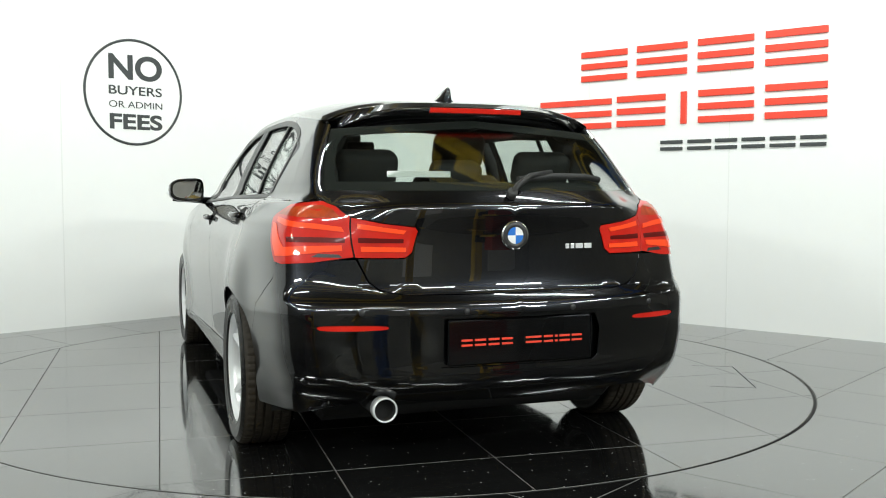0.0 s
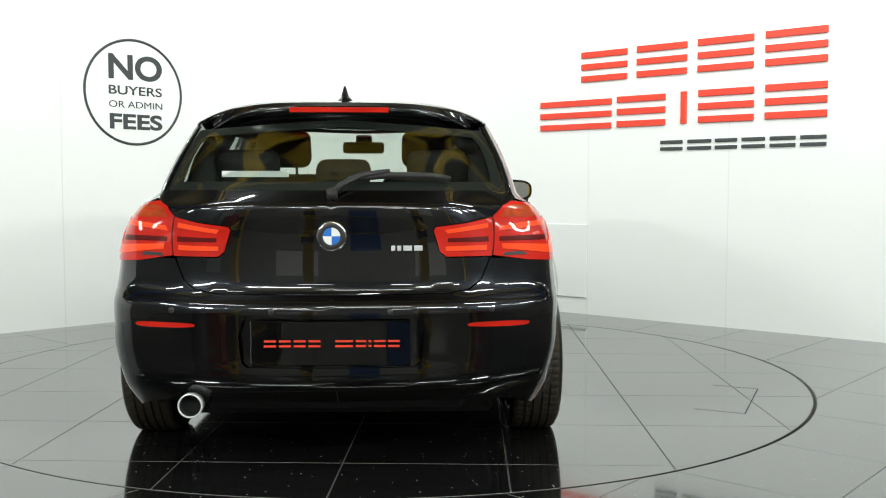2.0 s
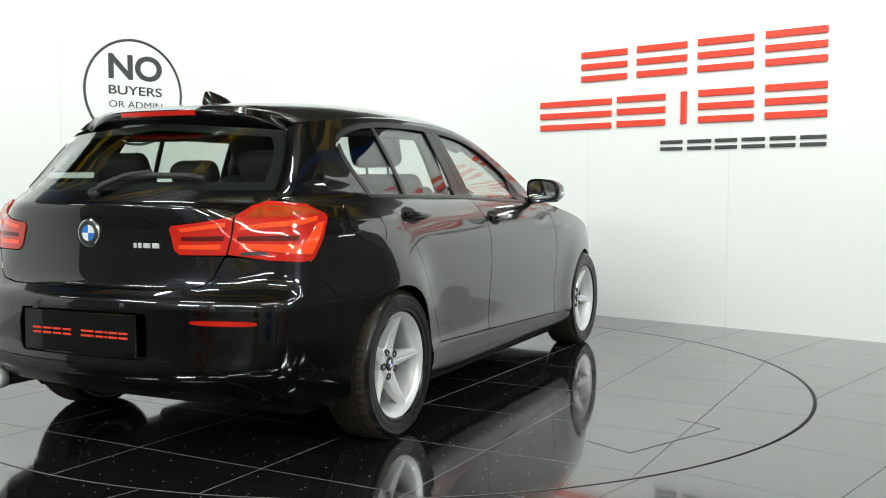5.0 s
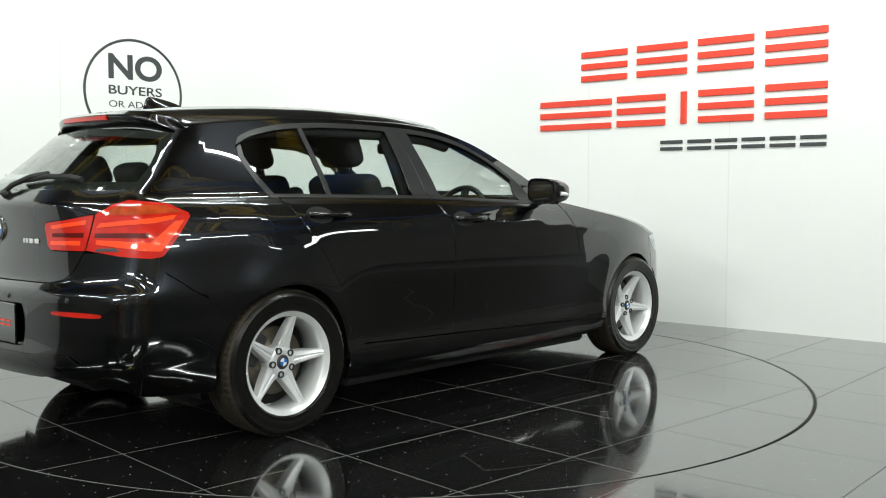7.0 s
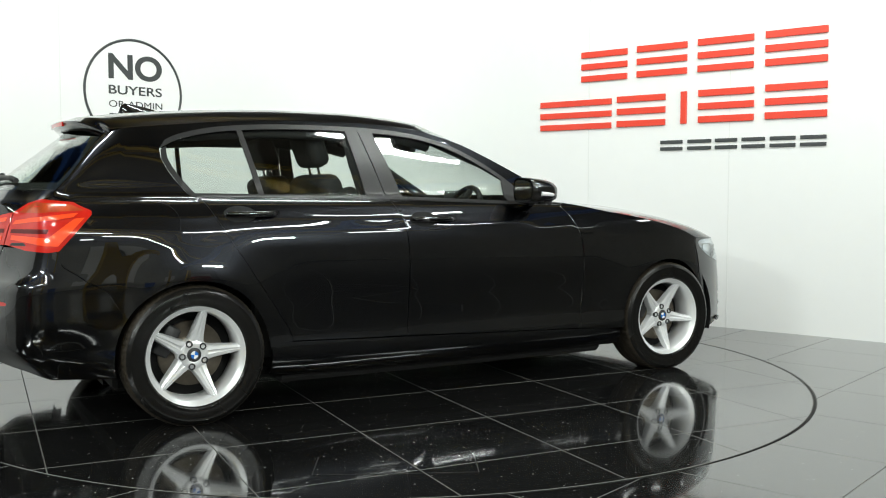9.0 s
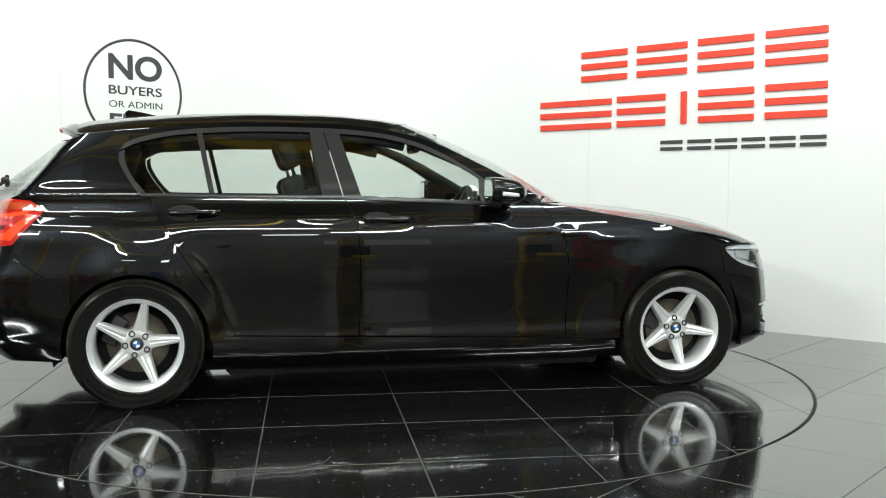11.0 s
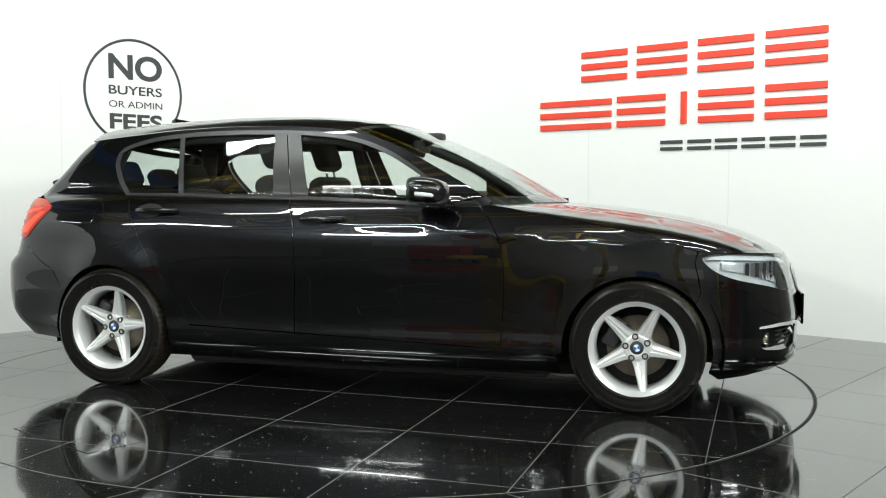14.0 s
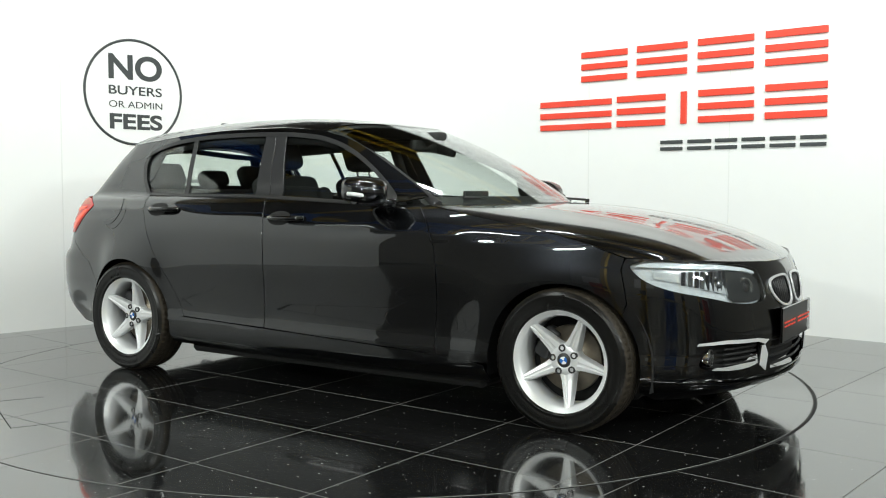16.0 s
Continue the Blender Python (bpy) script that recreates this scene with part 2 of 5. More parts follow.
def backdrop():
    plan = corner_arc()
    for name, pts in (("wall_left", plan[:2]), ("wall_corner", plan[1:-1]), ("wall_right", plan[-2:])):
        verts, faces = [], []
        for i, p in enumerate(pts):
            a, b = pts[max(i - 1, 0)], pts[min(i + 1, len(pts) - 1)]
            d = (b - a).normalized()
            o = p + Vector((-d.y, d.x)) * 0.12
            verts += [(p.x, p.y, -0.02), (p.x, p.y, TOP), (o.x, o.y, TOP), (o.x, o.y, -0.02)]
        for i in range(len(pts) - 1):
            a, b = 4 * i, 4 * i + 4
            faces += [(a, a + 1, b + 1, b), (a + 1, a + 2, b + 2, b + 1), (a + 2, a + 3, b + 3, b + 2), (a + 3, a, b, b + 3)]
        faces += [(0, 3, 2, 1), tuple(len(verts) - 4 + k for k in (0, 1, 2, 3))]
        ob = part(name, mesh_from(name, verts, faces, smooth=False), M_WALL)
        tagged(ob, "smooth white painted studio backdrop wall", "wall", kind="structure")
    return plan


def wall_frame(origin, d):
    """Local space on a wall's face: x along it, y up, z out of it into the room."""
    n = Vector((d.y, -d.x, 0))
    return Matrix(((d.x, 0, n.x, origin.x), (d.y, 0, n.y, origin.y), (0, 1, 0, 0), (0, 0, 0, 1)))


backdrop()
LW, RW = wall_frame(L0, LDIR), wall_frame(R0, RDIR)
for frame_m, k, host in ((LW, 0.472, "wall_left"), (RW, 0.491, "wall_right"), (RW, 1.676, "wall_right")):
    ob = part("panel_joint", box_bm(k - 0.003, k + 0.003, 0.0, TOP, 0.0, 0.0025), M_SEAM, bpy.data.objects[host])
    ob.matrix_world = frame_m
ob = part("access_panel", box_bm(0.045, 0.487, 0.135, 0.735, 0.001, 0.012, 0.003, 1), M_WALL)
ob.matrix_world = RW
tagged(ob, "white flush access panel low on the studio wall", "panel")
# ---------------------------------------------------------------- floor and turntable
RING_R = 2.262
TILE = 0.61


def inside(poly, x, y):
    hit = np.zeros(np.shape(x), bool)
    n = len(poly)
    for i in range(n):
        (x0, y0), (x1, y1) = poly[i], poly[(i + 1) % n]
        if y0 == y1:
            continue
        c = ((y0 > y) != (y1 > y)) & (x < (x1 - x0) * (y - y0) / (y1 - y0) + x0)
        hit ^= c
    return hit


def clip_convex(poly, clip):
    """Sutherland-Hodgman: poly cut to a convex counter-clockwise outline."""
    out = list(poly)
    for i in range(len(clip)):
        (ax, ay), (bx, by) = clip[i], clip[(i + 1) % len(clip)]
        src, out = out, []
        for j in range(len(src)):
            p, q = src[j], src[(j + 1) % len(src)]
            dp = (bx - ax) * (p[1] - ay) - (by - ay) * (p[0] - ax)
            dq = (bx - ax) * (q[1] - ay) - (by - ay) * (q[0] - ax)
            if dp >= 0:
                out.append(p)
            if dp * dq < 0:
                k = dp / (dp - dq)
                out.append((p[0] + (q[0] - p[0]) * k, p[1] + (q[1] - p[1]) * k))
        if not out:
            return []
    return out


def circle(r, n=120):
    return [(r * math.cos(2 * math.pi * i / n), r * math.sin(2 * math.pi * i / n)) for i in range(n)]


def tile_mesh(poly, drop=0.006):
    n = len(poly)
    c = (sum(p[0] for p in poly) / n, sum(p[1] for p in poly) / n)
    inner = []
    for x, y in poly:
        d = math.hypot(x - c[0], y - c[1]) or 1
        inner.append((x + (c[0] - x) / d * 0.0015, y + (c[1] - y) / d * 0.0015))
    verts = [(x, y, 0) for x, y in inner] + [(x, y, -0.0015) for x, y in poly] + [(x, y, -drop) for x, y in poly]
    faces = [tuple(range(n))]
    for i in range(n):
        j = (i + 1) % n
        faces += [(i, n + i, n + j, j), (n + i, 2 * n + i, 2 * n + j, n + j)]
    me = mesh_from("tile", verts, faces, smooth=False)
    me.materials.append(M_TILE)
    me.materials.append(M_GROUT)
    for k in range(1, len(me.polygons)):
        me.polygons[k].material_index = 1
    return me


def grid_cells(angle, u0, v0, reach):
    """Cells of a square tile grid, as corner lists, with a narrow joint."""
    c, s = math.cos(radians(angle)), math.sin(radians(angle))
    k = int(reach / TILE) + 2
    g = 0.0014
    for i in range(-k, k):
        for j in range(-k, k):
            a, b = u0 + i * TILE + g, u0 + (i + 1) * TILE - g
            d, e = v0 + j * TILE + g, v0 + (j + 1) * TILE - g
            yield [(u * c - v * s, u * s + v * c) for u, v in ((a, d), (b, d), (b, e), (a, e))]


def floor_tiles():
    slab = bmesh.new()
    bmesh.ops.create_grid(slab, x_segments=1, y_segments=1, size=14)
    base = part("floor", slab, M_GROUT)
    base.location = (0, 0, -0.006)
    tagged(base, "polished black tiled showroom floor with fine joints", "floor", kind="structure")
    gap, ox = 0.004, 0.006
    rest_v, rest_f = [], []
    for cell in grid_cells(45.7, -0.09 - TILE * 0, -1.49, 11):
        cx, cy = sum(p[0] for p in cell) / 4, sum(p[1] for p in cell) / 4
        if max(math.hypot(*p) for p in cell) < RING_R:
            continue
        if Vector((cx - L0.x, cy - L0.y)).dot(Vector((-LDIR.y, LDIR.x))) > 0.45 or Vector((cx - R0.x, cy - R0.y)).dot(Vector((-RDIR.y, RDIR.x))) > 0.45:
            continue
        if min(math.hypot(*p) for p in cell) < RING_R + 0.3:
            pts = []
            for i in range(4):
                p, q = cell[i], cell[(i + 1) % 4]
                pts += [(p[0] + (q[0] - p[0]) * k / 60, p[1] + (q[1] - p[1]) * k / 60) for k in range(60)]
            out = []
            for x, y in pts:
                r = math.hypot(x - ox, y)
                out.append((x, y) if r >= RING_R + gap else None)
            if None in out:
                # walk the kept stretch and close it along the ring
                k0 = next((i for i in range(len(out)) if out[i] is not None and out[i - 1] is None), None)
                if k0 is None:
                    continue
                seq = out[k0:] + out[:k0]
                runs, cur = [], []
                for p in seq:
                    if p is None:
                        if cur:
                            runs.append(cur)
                        cur = []
                    else:
                        cur.append(p)
                if cur:
                    runs.append(cur)
                for run in runs:
                    if len(run) < 4:
                        continue
                    a0 = math.atan2(run[-1][1], run[-1][0] - ox)
                    a1 = math.atan2(run[0][1], run[0][0] - ox)
                    da = (a1 - a0 + math.pi) % (2 * math.pi) - math.pi
                    arc = [(ox + (RING_R + gap) * math.cos(a0 + da * k / 10), (RING_R + gap) * math.sin(a0 + da * k / 10)) for k in range(11)]
                    ob = part("tile", tile_mesh(run + arc), M_TILE, base)
                    ob.location = (0, 0, 0.006)
                continue
        if math.hypot(cx, cy - 0.0) < 4.6 and cy > -5:
            ob = part("tile", tile_mesh(cell), M_TILE, base)
            ob.location = (0, 0, 0.006)
        else:
            n = len(rest_v)
            rest_v += [(x, y, 0) for x, y in cell]
            rest_f.append((n, n + 1, n + 2, n + 3))
    ob = part("far_tiles", mesh_from("far_tiles", rest_v, rest_f, False), M_TILE, base)
    ob.location = (0, 0, 0.006)
    ob["kind"] = "stuff"


def turntable():
    root = part("turntable", lathe([(0, -0.0065), (RING_R - 0.008, -0.0065), (RING_R - 0.008, -0.0005), (RING_R - 0.004, -0.0005), (RING_R - 0.004, -0.005), (RING_R + 0.006, -0.005)], 180), M_RING)
    root.data.polygons.foreach_set("use_smooth", [False] * len(root.data.polygons))
    root.location = (0, 0, 0)
    tagged(root, "round black tiled vehicle turntable set flush in floor", "turntable")
    part("edge_strip", lathe([(RING_R - 0.0085, -0.003), (RING_R - 0.0085, 0.0006), (RING_R - 0.0055, 0.0006), (RING_R - 0.0055, -0.003)], 180), M_GROUT, root, "thin dusty metal edge of the turntable")
    disc = circle(RING_R - 0.009, 180)
    off = Vector((-AXIS_X, -AXIS_Y))
    c, s = math.cos(radians(-3.4)), math.sin(radians(-3.4))
    # one joint crossing in the car's space, turned into the grid's own axes
    px, py = 1.817 + off.x, -0.772 + off.y
    u0, v0 = px * c + py * s, -px * s + py * c
    cover = [(0.16, -1.79), (0.70, -2.045), (0.80, -1.845), (0.265, -1.59)]
    cover = [(x + off.x, y + off.y) for x, y in cover]
    for cell in grid_cells(-3.4, u0, v0, 3):
        poly = clip_convex(cell, disc)
        if len(poly) < 3:
            continue
        part("tile", tile_mesh(poly), M_TILE, root)
    for i in range(4):
        p, q = Vector(cover[i]), Vector(cover[(i + 1) % 4])
        if i == 2:
            continue
        d = (q - p).normalized() * 0.002
        n = Vector((-d.y, d.x))
        poly = [p - d - n, q + d - n, q + d + n, p - d + n]
        part("cover_joint", mesh_from("cover_joint", [(v.x, v.y, 0.0012) for v in poly], [(0, 1, 2, 3)], False), M_RING, root)
    return root


TURNTABLE = turntable()


# ---------------------------------------------------------------- hall behind the camera, seen in reflections
def hall():
    bm = box_bm(-11, 11, -13, 9, 6.0, 6.2)
    tagged(part("ceiling", bm, M_ROOF), "dark corrugated hall roof", "ceiling", kind="structure")
    for name, b in (("wall_back", (-11, 11, -13.2, -13, -0.02, 6)), ("wall_west", (-11.2, -11, -13, 9, -0.02, 6)), ("wall_east", (11, 11.2, -13, 9, -0.02, 6)), ("wall_north", (-11, 11, 9, 9.2, -0.02, 6))):
        tagged(part(name, box_bm(*b), M_BACK), "dim grey hall wall", "wall", kind="structure")
    for i in range(5):
        y = -10 + i * 3.2
        root = part("roof_truss", box_bm(-10.9, 10.9, y - 0.07, y + 0.07, 4.9, 5.06), M_YELLOW)
        tagged(root, "yellow painted steel roof truss under the roof", "truss", group="roof trusses")
        part("top_chord", box_bm(-10.9, 10.9, y - 0.07, y + 0.07, 5.84, 6.0), M_YELLOW, root)
        for k in range(14):
            x0, x1 = -10.5 + 1.5 * k, -9.75 + 1.5 * k
            za, zb = (5.0, 5.9) if k % 2 else (5.9, 5.0)
            part("brace", tube_bm([(x0, y, za), (x1 + 0.75, y, zb)], 0.04, 6), M_YELLOW, root)
    for x in (-5.5, 5.5):
        tagged(part("crane_beam", box_bm(x - 0.15, x + 0.15, -12.9, 6, 4.5, 4.85), M_BLUESTEEL), "blue painted steel crane beam along the hall", "beam", group="crane beams")
    # made-up workshop things behind the camera, added for coloured patches in the reflections
    for x, y in ((-4.4, -9.2), (-1.7, -9.2), (1.9, -9.0), (4.6, -9.0)):
        base = part("lift_post", box_bm(x - 0.16, x + 0.16, y - 0.14, y + 0.14, 0.02, 3.1, 0.02, 1), M_YELLOW)
        tagged(base, "yellow steel lift post, an unseen stand-in for reflections", "lift post", group="vehicle lift posts")
        part("base_plate", box_bm(x - 0.3, x + 0.3, y - 0.25, y + 0.25, 0.0, 0.02, 0.004, 1), M_YELLOW, base)
        part("carriage", box_bm(x - 0.2, x + 0.2, y + 0.14, y + 0.26, 0.35, 0.8, 0.02, 1), M_TRIM, base)
        part("lift_arm", box_bm(x - 0.07, x + 0.07, y + 0.26, y + 1.15, 0.32, 0.44, 0.02, 1), M_YELLOW, base)
    for x, y, mat, col in ((-6.6, -11.2, M_REDSTEEL, "red"), (0.1, -11.6, M_BLUESTEEL, "blue"), (6.9, -10.8, M_REDSTEEL, "red")):
        chest = part("tool_cabinet", box_bm(x - 0.6, x + 0.6, y - 0.3, y + 0.3, 0.12, 1.3, 0.02, 1), mat)
        tagged(chest, "%s steel tool cabinet on castors by the hall wall" % col, "tool cabinet", group="tool cabinets")
        for k in range(5):
            d = part("drawer", box_bm(x - 0.56, x + 0.56, y + 0.3, y + 0.32, 0.16 + k * 0.22, 0.36 + k * 0.22, 0.006, 1), mat, chest)
            part("drawer_handle", box_bm(x - 0.3, x + 0.3, y + 0.32, y + 0.345, 0.32 + k * 0.22, 0.34 + k * 0.22, 0.004, 1), M_CHROME, d)
        for dx in (-0.5, 0.5):
            for dy in (-0.22, 0.22):
                part("castor", lathe([(0, -0.02), (0.06, -0.02), (0.06, 0.02), (0, 0.02)], 16, Matrix.Translation((x + dx, y + dy, 0.06)) @ Matrix.Rotation(math.pi / 2, 4, "X")), M_RUBBER, chest)
    for x, z0, z1 in ((-8.6, 1.0, 2.6), (-3.0, 1.4, 2.8), (3.4, 1.2, 2.9), (8.8, 1.0, 2.4)):
        bd = part("notice_board", box_bm(x - 1.0, x + 1.0, -12.995, -12.95, z0, z1, 0.01, 1), M_BOARD)
        tagged(bd, "plain white board on the hall wall, an unseen stand-in for reflections", "board", group="white boards")
    for lx, ly, lz, aim, ll, lw, watts in LIGHTS:
        m = look((lx, ly, lz), aim)
        root = part("strip_light", box_bm(-ll / 2 - 0.04, ll / 2 + 0.04, -lw / 2 - 0.04, lw / 2 + 0.04, 0.01, 0.09, 0.01, 1), M_WHITE)
        root.matrix_world = m
        tagged(root, "white hanging light fitting under the hall roof", "strip light", group="hall lights")
        h = 5.98 - lz
        inv = m.to_3x3().inverted()
        for sx in (-ll / 2 + 0.1, ll / 2 - 0.1):
            a = Vector((sx, 0, 0.09))
            top = a + inv @ Vector((0, 0, h - (m.to_3x3() @ a).z))
            part("hanger", tube_bm([a, top], 0.008, 6), M_TRIM, root)


hall()


# ---------------------------------------------------------------- signs on the walls
def wall_bars(root_name, label, m, rows, mat, depth):
    """Plain bars in place of a firm's lettering: (x0, x1, z0, z1) cells, each with level bars."""
    root = None
    for x0, x1, z0, z1, n in rows:
        h = (z1 - z0) / (2 * n - 1) if n > 1 else z1 - z0
        for i in range(n):
            b = z0 + 2 * h * i
            bm = box_bm(x0, x1, b, b + h, 0.0, depth, 0.002, 1)
            if root is None:
                root = part(root_name, bm, mat)
                root.matrix_world = m
                tagged(root, label, "sign")
            else:
                part("bar", bm, mat, root)
    return root


def lift(k):
    return 0.030 * (k / 2.37)


red_rows = []
for a, b in ((0.421, 0.835), (0.919, 1.337), (1.423, 1.848), (1.934, 2.366)):
    red_rows.append((a, b, 1.882 + lift(a) * 0.5, 2.118 + lift(a) * 0.9, 3))
for a, b in ((0.029, 0.698), (0.749, 1.164), (1.292, 1.339), (1.432, 1.856), (1.938, 2.37)):
    red_rows.append((a, b, 1.505 + lift(a) * 0.6, 1.742 + lift(a) * 0.9, 3 if b - a > 0.1 else 1))
wall_bars("wall_sign", "raised red bars of a showroom wall sign", RW, red_rows, M_RED, 0.016)
grey_rows = [(a, b, 1.313 + lift(a) * 0.3, 1.389 + lift(a) * 0.3, 2) for a, b in ((1.127, 1.309), (1.349, 1.538), (1.567, 1.736), (1.770, 1.942), (1.977, 2.159), (2.192, 2.370))]
wall_bars("wall_sign", "small charcoal bars below the red wall sign", RW, grey_rows, M_DARKSIGN, 0.012)


def text_part(body, x0, x1, z0, z1, m, root, mat, bold=0.0):
    cu = bpy.data.curves.new("text", "FONT")
    cu.body, cu.size, cu.extrude, cu.offset = body, 1.0, 0.004, bold
    tmp = new("tmp", cu)
    dg = bpy.context.evaluated_depsgraph_get()
    me = bpy.data.meshes.new_from_object(tmp.evaluated_get(dg))
    bpy.data.objects.remove(tmp)
    xs, ys = [v.co.x for v in me.vertices], [v.co.y for v in me.vertices]
    sx, sy = (x1 - x0) / (max(xs) - min(xs)), (z1 - z0) / (max(ys) - min(ys))
    mx, my = min(xs), min(ys)
    for v in me.vertices:
        v.co = Vector((x0 + (v.co.x - mx) * sx, z0 + (v.co.y - my) * sy, max(v.co.z, 0) * 0.5 + 0.001))
    ob = part("lettering", me, mat, root, "charcoal lettering %s" % body)
    return ob


def round_sign():
    cx, cz, r = 1.05, 1.76, 0.397
    bm = lathe([(r - 0.0095, 0.0005), (r - 0.0095, 0.003), (r + 0.0095, 0.003), (r + 0.0095, 0.0005)], 96)
    bmesh.ops.transform(bm, matrix=Matrix.Translation((cx, cz, 0)), verts=bm.verts)
    root = part("round_wall_sign", bm, M_DARKSIGN)
    root.matrix_world = LW
    tagged(root, "charcoal ring sign reading NO BUYERS OR ADMIN FEES", "sign")
    text_part("NO", 0.843, 1.284, 1.852, 2.045, LW, root, M_DARKSIGN, 0.028)
    text_part("BUYERS", 0.842, 1.281, 1.738, 1.806, LW, root, M_DARKSIGN, 0.012)
    text_part("OR ADMIN", 0.842, 1.283, 1.640, 1.690, LW, root, M_DARKSIGN, 0.0)
    text_part("FEES", 0.846, 1.281, 1.475, 1.594, LW, root, M_DARKSIGN, 0.03)


round_sign()
# ---------------------------------------------------------------- the car: one smooth shell, cut into panels
def smooth_table(pairs, lo, hi, n=2400):
    """A smooth curve through (x, y) pairs, without overshoot, as a dense table."""
    x, y = np.array([p[0] for p in pairs], float), np.array([p[1] for p in pairs], float)
    h, d = np.diff(x), np.diff(y) / np.diff(x)
    m = np.zeros(len(x))
    m[0], m[-1] = d[0], d[-1]
    for i in range(1, len(x) - 1):
        if d[i - 1] * d[i] > 0:
            w1, w2 = 2 * h[i] + h[i - 1], h[i] + 2 * h[i - 1]
            m[i] = (w1 + w2) / (w1 / d[i - 1] + w2 / d[i])
    q = np.linspace(lo, hi, n)
    k = np.clip(np.searchsorted(x, q) - 1, 0, len(x) - 2)
    t = np.clip((q - x[k]) / h[k], 0, 1)
    v = (2 * t**3 - 3 * t**2 + 1) * y[k] + (t**3 - 2 * t**2 + t) * h[k] * m[k] + (3 * t**2 - 2 * t**3) * y[k + 1] + (t**3 - t**2) * h[k] * m[k + 1]
    ker = np.ones(21) / 21
    pad = np.concatenate([np.full(10, v[0]), v, np.full(10, v[-1])])
    v = np.convolve(pad, ker, "valid")
    return lambda a: np.interp(a, q, v)


XREAR = smooth_table([(0.15, -0.74), (0.25, -0.80), (0.30, -0.842), (0.365, -0.872), (0.45, -0.866), (0.60, -0.866), (0.635, -0.852), (0.66, -0.822), (0.73, -0.806), (0.85, -0.798),
                      (0.95, -0.802), (0.965, -0.793), (1.01, -0.748), (1.10, -0.630), (1.20, -0.502), (1.28, -0.400), (1.33, -0.345), (1.42, -0.30)], 0.1, 1.45)
XFRONT = smooth_table([(0.15, 3.30), (0.20, 3.40), (0.26, 3.44), (0.40, 3.445), (0.50, 3.435), (0.60, 3.415), (0.68, 3.385), (0.73, 3.362), (0.80, 3.355), (0.95, 3.355), (1.4, 3.355)], 0.1, 1.45)
WIDTH = smooth_table([(0.15, 0.79), (0.19, 0.825), (0.24, 0.848), (0.30, 0.850), (0.36, 0.842), (0.50, 0.848), (0.65, 0.858), (0.76, 0.856), (0.83, 0.844), (0.88, 0.825),
                      (0.93, 0.797), (0.965, 0.765), (0.985, 0.727), (1.05, 0.702), (1.15, 0.659), (1.25, 0.609), (1.32, 0.573), (1.42, 0.51)], 0.1, 1.45)


def reference_outline():
    """Plan of the shell, rear centre round the flank to front centre, for a half width of 0.8."""
    ds = 0.002

    def heading(knots):
        s = np.arange(0, knots[-1][0], ds)
        return smooth_table(knots, 0, knots[-1][0], 4000)(s)

    rear = heading([(0, 0), (0.30, 9), (0.56, 17), (0.66, 38), (0.78, 75), (0.86, 83), (1.10, 87.5), (1.6, 90)])
    front = heading([(0, 0), (0.12, 5), (0.25, 10), (0.48, 22), (0.62, 45), (0.80, 70), (0.95, 79), (1.25, 85), (1.8, 90)])

    def lay(hd):
        r = np.radians(hd)
        r = r - r[0] * np.exp(-np.arange(len(r)) * ds / 0.03)
        return np.concatenate([[0], np.cumsum(np.sin(r)) * ds]), np.concatenate([[0], np.cumsum(np.cos(r)) * ds])

    rx, ry = lay(rear)
    fx, fy = lay(front)
    ry, fy = ry * 0.8 / ry[-1], fy * 0.8 / fy[-1]
    rx, fx = rx - 0.80, 3.44 - fx
    mid = np.arange(rx[-1] + ds, fx[-1] - ds, 0.005)
    x = np.concatenate([rx, mid, fx[::-1]])
    y = np.concatenate([ry, np.full(len(mid), 0.8), fy[::-1]])
    s = np.concatenate([[0], np.cumsum(np.hypot(np.diff(x), np.diff(y)))])
    return s, x, y


REF_S, REF_X, REF_Y = reference_outline()
S_END = REF_S[-1]
PIV, PIVR = 1.1, 0.2


def flare(x, z):
    """Outward swell of the wheel arches and the rear haunch."""
    out = 0
    for hx, amp in ((0.0, 0.042), (2.69, 0.022)):
        r = np.hypot(x - hx, (z - 0.29) * 0.98)
        if hx == 0.0:
            amp = amp * (1 - 0.95 / (1 + np.exp((x + 0.19) / 0.045))) * (1 - 0.75 / (1 + np.exp(-(x - 0.26) / 0.05)))
        out = out + amp * np.exp(-(((r - 0.33) / 0.15) ** 2)) * (1 / (1 + np.exp((z - 0.80) / 0.03))) * (1 / (1 + np.exp(-(z - 0.20) / 0.03)))
    haunch = 0.008 * np.exp(-(((x + 0.25) / 0.42) ** 2)) * np.exp(-(((z - 0.84) / 0.09) ** 2))
    back = np.clip(-(x + 0.05), 0, 1) ** 1.3
    taper = -0.075 * back / (1 + np.exp(-(z - 0.68) / 0.04)) / (1 + np.exp((z - 1.05) / 0.06)) - 0.03 * back / (1 + np.exp((z - 0.68) / 0.04))
    taper = taper + 0.028 * np.clip(-x / 0.25, 0, 1) ** 1.5 / (1 + np.exp(-(z - 1.13) / 0.06))
    crease_z = np.interp(x, [-0.5, 0.2, 0.7, 1.57, 2.12, 2.45], [0.905, 0.902, 0.891, 0.847, 0.80, 0.77])
    crease = 0.0045 * np.exp(-(((z - crease_z) / 0.016) ** 2)) * np.clip((2.5 - x) / 0.3, 0, 1)
    return out + haunch + taper + crease


